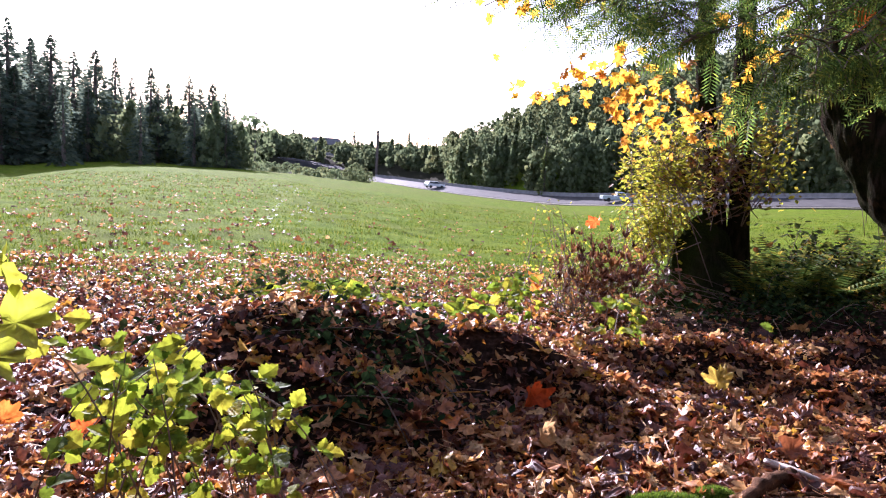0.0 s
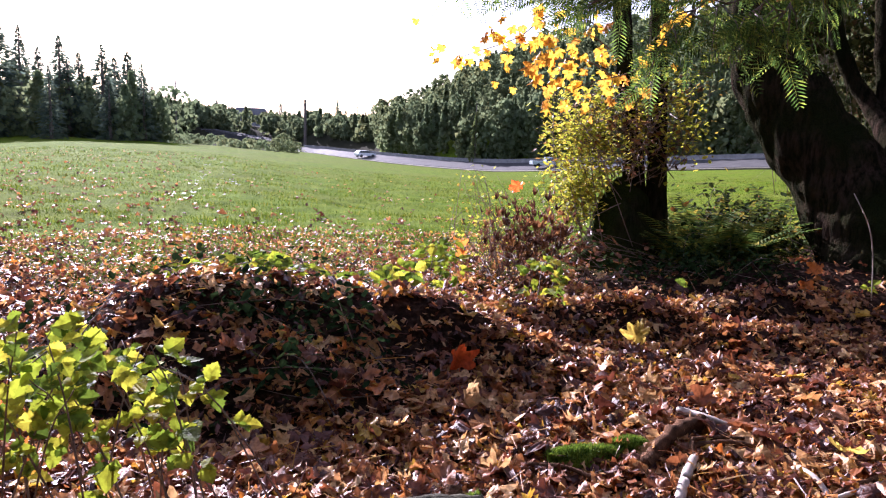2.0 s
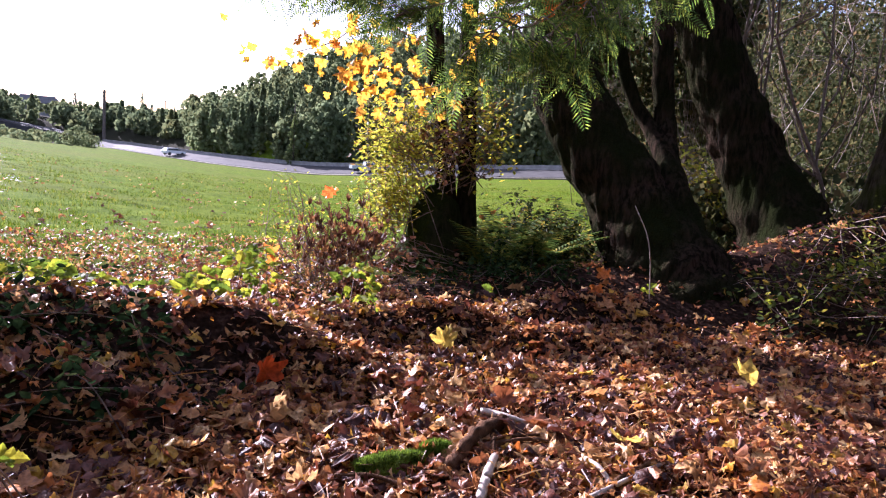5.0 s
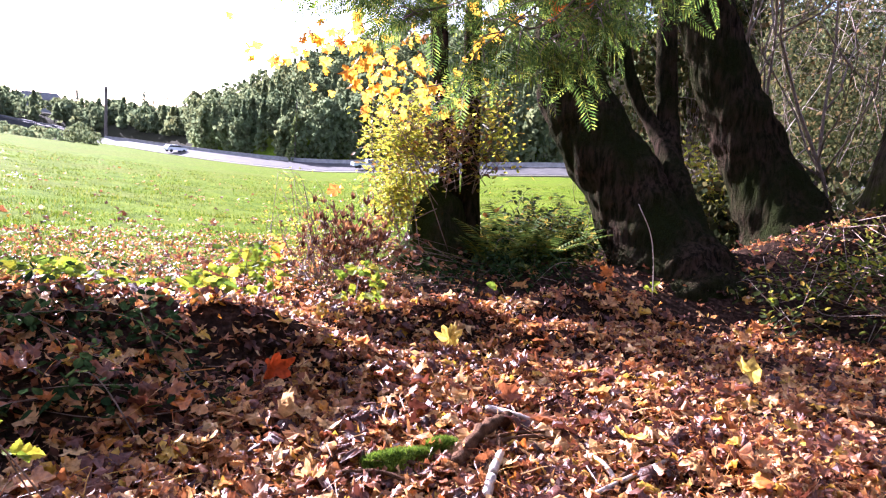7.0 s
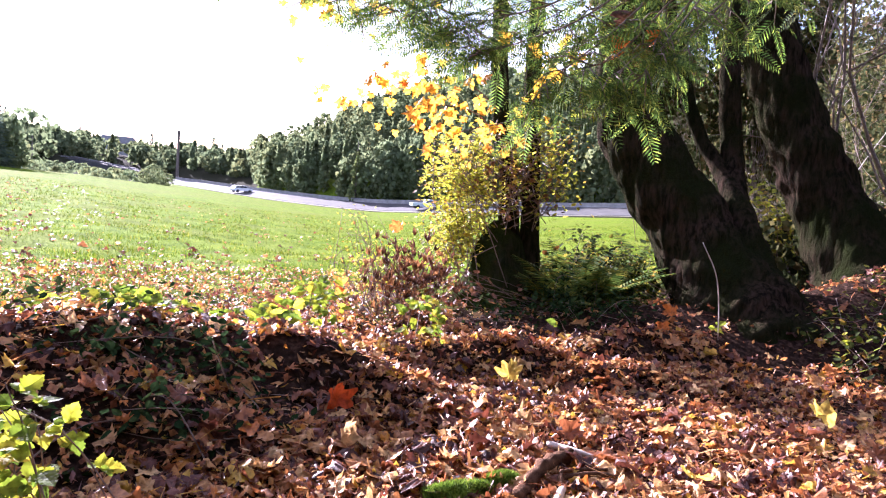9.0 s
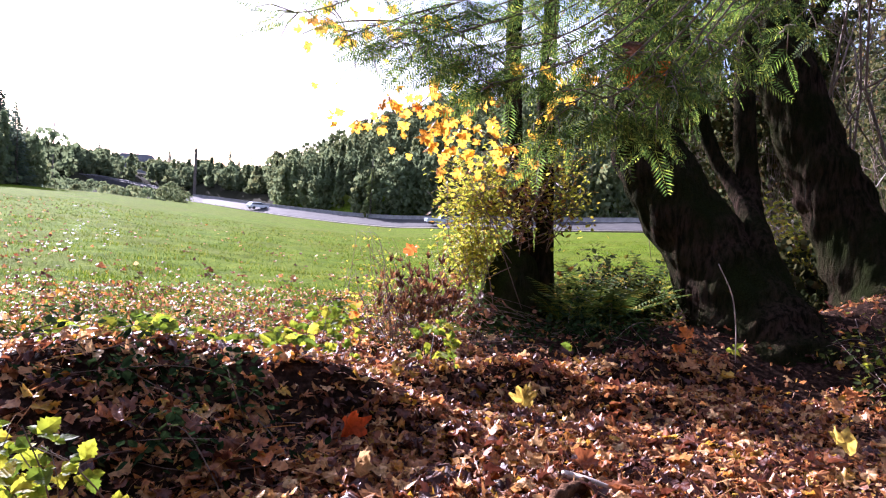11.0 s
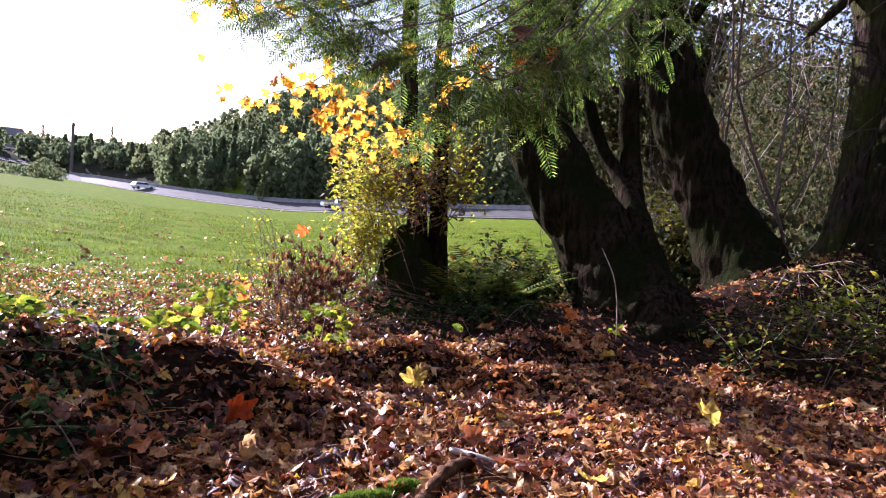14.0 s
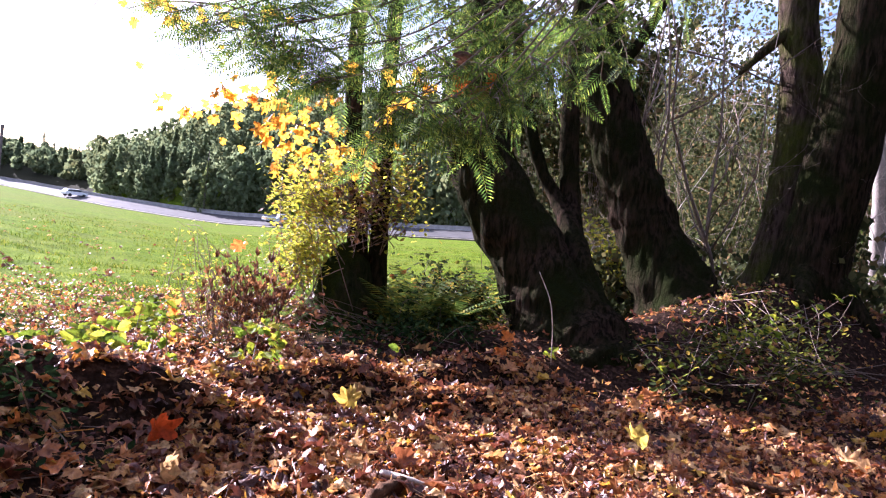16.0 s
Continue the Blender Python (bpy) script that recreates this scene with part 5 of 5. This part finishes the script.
def mossy_lump(name, label, centre, axis, length, radius, seed, wood=True):
    gg, t = np.random.default_rng(seed), thing(name, label, "log" if wood else "moss")
    c, ax = np.array(centre, float), np.array((math.cos(axis), math.sin(axis), 0))
    n = 12
    pts = [c + ax * length * (i / n - 0.5) for i in range(n + 1)]
    rad = [radius * (0.35 + 0.65 * math.sin(math.pi * (0.12 + 0.76 * i / n))) if not wood else radius * (1 - 0.25 * i / n) for i in range(n + 1)]
    part("wood" if wood else "cushion", mesh_of("core", *tube(pts, rad, 26, 0.32 if wood else 0.25, 7 if wood else 6), LOGWOOD if wood else MOSS, True), t)
    s, m = Soup(), 4200
    u, a = gg.uniform(0, 1, m), gg.normal(0, 0.75, m)
    side = np.array((-ax[1], ax[0], 0))
    rr = np.interp(u, np.linspace(0, 1, n + 1), rad) * 0.98
    pl = c + ax * (length * (u - 0.5))[:, None] + side * (np.sin(a) * rr)[:, None] + np.array((0, 0, 1)) * (np.cos(a) * rr)[:, None]
    keep = np.array([noise.noise(Vector(q * 5)) > (-0.15 if wood else -1) for q in pl])
    pl = pl[keep]
    blade = ([(-0.12, 0, 0), (0.12, 0, 0), (0, 0.25, 1)], [(0, 1, 2)])
    k = len(pl)
    s.scatter(blade, pl, turns_of(gg.uniform(0, 6.3, k), gg.normal(0, 0.5, k), gg.normal(0, 0.5, k)), gg.uniform(0.012, 0.032, k))
    tagged(part("moss", s.mesh("moss", MOSS), t, "bright green moss"), kind="stuff")
    return t


mossy_lump("mossy_log", "rotten log with bright green moss on top", on_ground(0.33, 2.5, 0.02), 0.25, 0.5, 0.1, 1)
mossy_lump("moss_cushion", "green moss cushion beside the broken log", on_ground(0.62, 2.5, 0.03), 0.2, 0.18, 0.06, 4, False)
stick("broken_stub", "dark broken stub at the end of the rotten log", [on_ground(0.46, 2.6, -0.02), on_ground(0.47, 2.62, 0.06), on_ground(0.48, 2.65, 0.11)], 0.07, 0.025)
mossy_lump("moss_cushion", "bright green moss cushion among dry leaves", on_ground(1.05, 2.9, 0.04), 0.1, 0.32, 0.055, 2, False)
mossy_lump("moss_cushion", "small green moss cushion beside a branch", on_ground(1.27, 2.95, 0.04), 0.1, 0.15, 0.05, 3, False)

# single leaves that stand out
def lone_leaf(name, label, place, size, material, yaw, tilt, curl, seed):
    me = mesh_of(name, *maple_leaf(curl, 0.25, 0.15, seed, 0.06, 2), material, True)
    ob = new(name, me)
    ob.matrix_basis = matrix_from(place, turns_of(np.array([yaw]), np.array([0.15]), np.array([tilt]))[0], size)
    return tagged(ob, label, "leaf", "single fallen leaves")


lone_leaf("fallen_leaf", "bright yellow maple leaf lying on the litter", meets(47.25, -14.9, 0.17), 0.3, FALLEN_YELLOW, 0.4, 0.75, 0.1, 50)
lone_leaf("fallen_leaf", "orange-red curled maple leaf standing up from the litter", meets(8.96, -18.8, 0.11), 0.26, REDLEAF, 0.3, 1.2, 0.35, 51)
lone_leaf("fallen_leaf", "tan and yellow curled maple leaf standing on edge", meets(9.8, -21.8, 0.1), 0.24, TAN, 1.2, 1.15, 0.5, 52)
lone_leaf("fallen_leaf", "yellow maple leaf lying flat on the litter", meets(39.25, -21.2, 0.14), 0.22, FALLEN_YELLOW, 2.0, 0.3, 0.2, 53)
lone_leaf("fallen_leaf", "yellow-tan maple leaf by the roots", meets(23.3, -15.5, 0.12), 0.28, FALLEN_YELLOW, -0.8, 0.9, 0.3, 54)
for k, (az, r, rise, sc) in enumerate([(8.6, 5.1, -8.95, 0.2), (8.9, 5.1, -9.8, 0.17), (-7.2, 4.8, -11.3, 0.17), (-6.63, 4.5, -13.3, 0.14), (35.8, 6.0, -8.7, 0.24), (35.2, 5.9, -10.0, 0.2), (34.1, 5.9, -11.6, 0.24), (25.0, 5.3, -12.9, 0.22), (20.3, 5.0, -14.5, 0.2)]):
    lone_leaf("orange_leaf", "orange curled maple leaf caught upright in the stems", bearing(az, r, rise), sc, ORANGE, 0.5 * k, -1.2, 0.5, 80 + k)
for k, (x, y, sc) in enumerate([(-1.33, 3.1, 0.2), (-1.7, 3.15, 0.2), (-1.05, 2.75, 0.16), (-1.5, 2.7, 0.17)]):
    lone_leaf("fallen_leaf", "orange maple leaf lying among the brambles", on_ground(x, y, 0.13), sc, ORANGE, 0.9 * k, 0.8, 0.4, 120 + k)
lone_leaf("fallen_leaf", "pale tan maple leaf with orange edge", meets(25.4, -19.3, 0.13), 0.28, TAN, 1.5, 0.6, 0.3, 55)

# dead leaves caught in the boughs
for az, r, rise, sc, mat, yaw in ((30.3, 2.9, 13.2, 0.2, BROWNLEAF, 0.2), (30.1, 2.95, 11.2, 0.2, ORANGE, 0.9), (31.2, 2.9, 10.8, 0.18, BROWNLEAF, -0.6), (32.6, 2.9, 12.0, 0.13, ORANGE, 0.5), (20.5, 3.0, 11.6, 0.12, YELLOW, -0.4)):
    lone_leaf("caught_leaf", "withered brown-orange maple leaf caught in a fir bough", bearing(az, r, rise), sc, mat, yaw, -1.5, 0.6, 60 + int(az))

# wet wheel tracks across the pasture
def wheel_track(points, seed):
    gg, s = np.random.default_rng(seed), Soup()
    p = spline(points, 16)
    flat = ([(-0.5, -0.4, 0), (0.2, -0.5, 0), (0.5, 0.1, 0), (0.1, 0.5, 0), (-0.45, 0.3, 0)], [(0, 1, 2, 3, 4)])
    n = 60
    q = p[gg.integers(0, len(p), n)] + gg.normal(0, 0.14, (n, 2))
    s.scatter(flat, np.stack([q[:, 0], q[:, 1], height(q[:, 0], q[:, 1]) + 0.03], 1), turns_of(gg.uniform(0, 6.3, n), gg.normal(0, 0.05, n), gg.normal(0, 0.05, n)), gg.uniform(0.03, 0.09, n))
    tagged(new("wheel_track", s.mesh("wheel_track", WETMUD)), "wet muddy wheel track across the pasture", "track", "wheel tracks", "stuff")


wheel_track([(-3.2, 13.8), (-3.98, 18.8), (-5.5, 26.6), (-7.8, 35.4)], 1)
wheel_track([(-2.7, 15.0), (-3.6, 20.9), (-5.65, 30.7), (-7.2, 37)], 2)

# ---- grass on the field ----
def build_grass():
    gg, s = np.random.default_rng(15), Soup()
    blade = ([(-0.5, 0, 0), (0.5, 0, 0), (0.25, 0.12, 0.6), (-0.3, 0.12, 0.6), (0.0, 0.45, 1.0)], [(0, 1, 2, 3), (3, 2, 4)])
    n = 230000
    az = np.radians(gg.uniform(-46, 44, n))
    r = 5.6 * (75 / 5.6) ** gg.uniform(0, 1, n)
    x, y = HX + r * np.sin(az), HY + r * np.cos(az)
    clump = np.sin(x * 2.1 + 1.3 * np.sin(y * 1.7)) * np.cos(y * 1.9 + 0.8 * np.sin(x * 1.1)) + 0.5 * np.sin(x * 5.3 + y * 4.1)
    edge = 6.4 + 0.9 * np.clip(x - 1.5, 0, 4) + 0.6 * np.sin(x * 0.9)
    keep = (clump + gg.normal(0, 0.6, n) > -0.1) & (y > edge + gg.normal(0, 1.2, n)) & (r < 45)
    x, y, r = x[keep], y[keep], r[keep]
    k = len(x)
    h = (0.02 + 0.045 * gg.uniform(0, 1, k) ** 2) * (1 + 0.004 * r) * (1 + 0.6 * np.clip(clump[keep], 0, 1))
    w = 0.005 + 0.0006 * r
    s.scatter(blade, np.stack([x, y, height(x, y) - 0.005], 1), turns_of(gg.uniform(0, 6.3, k), gg.normal(0, 0.25, k), gg.normal(0, 0.35, k)), np.stack([w, h, h], 1))
    return tagged(new("grass", s.mesh("grass", GRASS)), "short sunlit pasture grass", "grass", kind="stuff")


build_grass()

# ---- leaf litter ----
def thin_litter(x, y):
    """Share of leaves, thinned on the steep bank and round the maple feet to paint shade."""
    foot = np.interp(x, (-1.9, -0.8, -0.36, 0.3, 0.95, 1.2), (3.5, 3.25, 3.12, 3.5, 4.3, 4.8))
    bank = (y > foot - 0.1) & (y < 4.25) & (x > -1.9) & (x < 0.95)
    # near ground by the maples, bared to dark mould in place of shade
    foot_shade = (x > 2.0) & (x < 11) & (y < 9) & (y > 0.15 * np.sin(7 * x) + np.interp(x, (2.0, 2.5, 3.3, 3.6, 4.0, 4.6, 5.2, 7, 9), (5.1, 5.2, 5.15, 5.3, 4.85, 4.5, 4.0, 3.4, 3.0)))
    return np.where(bank, 0.38, np.where(foot_shade, np.where(x > 5.8, 0.4, 0.15), 1.0))


def build_litter():
    gg = np.random.default_rng(16)
    FOLDS = [(-0.4, 0.1, 0.2), (-0.6, 0.3, -0.3), (0.1, -0.5, 0.3), (-0.2, -0.5, 0.2), (0.05, 0.15, 0.15), (-0.3, -0.4, 0.3), (0.45, 0.1, -0.3), (-0.1, 0.4, -0.3)]
    templates = [maple_leaf(c, u, t, 200 + i, 0.12) for i, (c, u, t) in enumerate(FOLDS)]
    s = Soup()
    n = 22000
    az = np.radians(np.concatenate([gg.uniform(-48, 72, n), gg.uniform(72, 312, 7000), gg.uniform(0, 360, 900)]))
    r = np.concatenate([1.6 * (12.5 / 1.6) ** (gg.uniform(0, 1, n) ** 0.85), 1.4 * (10.5 / 1.4) ** (gg.uniform(0, 1, 7000) ** 0.7), gg.uniform(0.15, 1.8, 900)])
    n = len(az)
    x, y = HX + r * np.sin(az), HY + r * np.cos(az)
    edge = 6.5 + 0.9 * np.clip(x - 1.5, 0, 4) + 0.8 * np.sin(x * 1.3)
    p = 1 / (1 + np.exp((y - edge) * 1.5))
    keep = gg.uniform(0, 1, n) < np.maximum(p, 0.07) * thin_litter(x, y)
    x, y, r = x[keep], y[keep], r[keep]
    size = gg.uniform(0.085, 0.18, len(x)) * np.where(gg.uniform(0, 1, len(x)) < 0.2, 1.45, 1)
    pos = np.stack([x, y, height(x, y) + gg.uniform(0.0, 0.08, len(x))], 1)
    turns = turns_of(gg.uniform(0, 6.3, len(x)), gg.normal(0, 0.34, len(x)), gg.normal(0, 0.34, len(x)))
    kind = gg.integers(0, len(templates), len(x))
    single = np.zeros(len(x), bool)
    box_in = np.where((x > -0.6) & (x < 2.6) & (y > 2.2) & (y < 3.9))[0]
    single[box_in[np.argsort(-size[box_in])][:290]] = True
    fine = [maple_leaf(c, u, t, 200 + i, 0.12, 2) for i, (c, u, t) in enumerate(FOLDS)]
    for k, t in enumerate(templates):
        m = (kind == k) & ~single & (r >= 3.3)
        s.scatter(t, pos[m], turns[m], size[m])
        m = (kind == k) & ~single & (r < 3.3)
        s.scatter(fine[k], pos[m], turns[m], size[m])
    litter = tagged(new("leaf_litter", s.mesh("leaf_litter", LITTER, True)), "deep litter of dry curled brown maple leaves", "leaves", kind="stuff")
    meshes = [mesh_of("fallen_leaf", *t, LITTER, True) for t in fine]
    for i in np.where(single)[0]:
        part("leaf", meshes[kind[i]], litter, place=matrix_from(pos[i] + (0, 0, 0.015), turns[i], size[i]))
    # leaves blown out over the pasture
    n = 1800
    az = np.radians(np.concatenate([gg.uniform(-46, 20, n // 3), gg.uniform(-46, -14, n - n // 3)]))
    r = 8.5 * (42 / 8.5) ** gg.uniform(0, 1, n)
    x, y = HX + r * np.sin(az), HY + r * np.cos(az)
    s3 = Soup()
    for k, t in enumerate(templates[:4]):
        m = np.arange(n) % 4 == k
        s3.scatter(t, np.stack([x[m], y[m], height(x[m], y[m]) + 0.04], 1), turns_of(gg.uniform(0, 6.3, m.sum()), gg.normal(0, 0.35, m.sum()), gg.normal(0, 0.35, m.sum())), gg.uniform(0.07, 0.17, m.sum()))
    tagged(new("blown_leaves", s3.mesh("blown_leaves", LITTER, True)), "dry leaves blown out over the pasture", "leaves", kind="stuff")
    # small scraps, stalks and crumbs of leaf between them
    n = 80000
    az = np.radians(np.concatenate([gg.uniform(-48, 72, n), gg.uniform(72, 312, 22000), gg.uniform(0, 360, 2500)]))
    r = np.concatenate([1.6 * (9.5 / 1.6) ** (gg.uniform(0, 1, n) ** 0.8), 1.4 * (9.5 / 1.4) ** (gg.uniform(0, 1, 22000) ** 0.7), gg.uniform(0.15, 1.8, 2500)])
    n = len(az)
    x, y = HX + r * np.sin(az), HY + r * np.cos(az)
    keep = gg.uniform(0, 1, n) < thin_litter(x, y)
    x, y = x[keep], y[keep]
    n = len(x)
    scrap = ([(-0.5, -0.3, 0.1), (0.1, -0.5, 0), (0.5, 0.1, 0.15), (0.0, 0.5, -0.05)], [(0, 1, 2, 3)])
    s2 = Soup().scatter(scrap, np.stack([x, y, height(x, y) + gg.uniform(0, 0.075, n)], 1), turns_of(gg.uniform(0, 6.3, n), gg.normal(0, 0.6, n), gg.normal(0, 0.6, n)), np.stack([gg.uniform(0.012, 0.065, n), gg.uniform(0.006, 0.05, n), gg.uniform(0.01, 0.06, n)], 1))
    n = 2600
    az = np.radians(gg.uniform(-48, 72, n))
    r = 1.6 * (7.5 / 1.6) ** gg.uniform(0, 1, n)
    x, y = HX + r * np.sin(az), HY + r * np.cos(az)
    straw = ([(-0.5, 0.012, 0), (-0.5, -0.012, 0.0), (0.0, -0.012, 0.09), (0.5, 0.0, 0.02), (0.0, 0.012, 0.09)], [(0, 1, 2, 4), (4, 2, 3)])
    s2.scatter(straw, np.stack([x, y, height(x, y) + gg.uniform(0.03, 0.09, n)], 1), turns_of(gg.uniform(0, 6.3, n), gg.normal(0, 0.3, n), gg.normal(0, 0.5, n)), gg.uniform(0.08, 0.24, n))
    tagged(new("leaf_scraps", s2.mesh("leaf_scraps", LITTER)), "broken scraps of dry leaf and stalk", "leaves", kind="stuff")


build_litter()
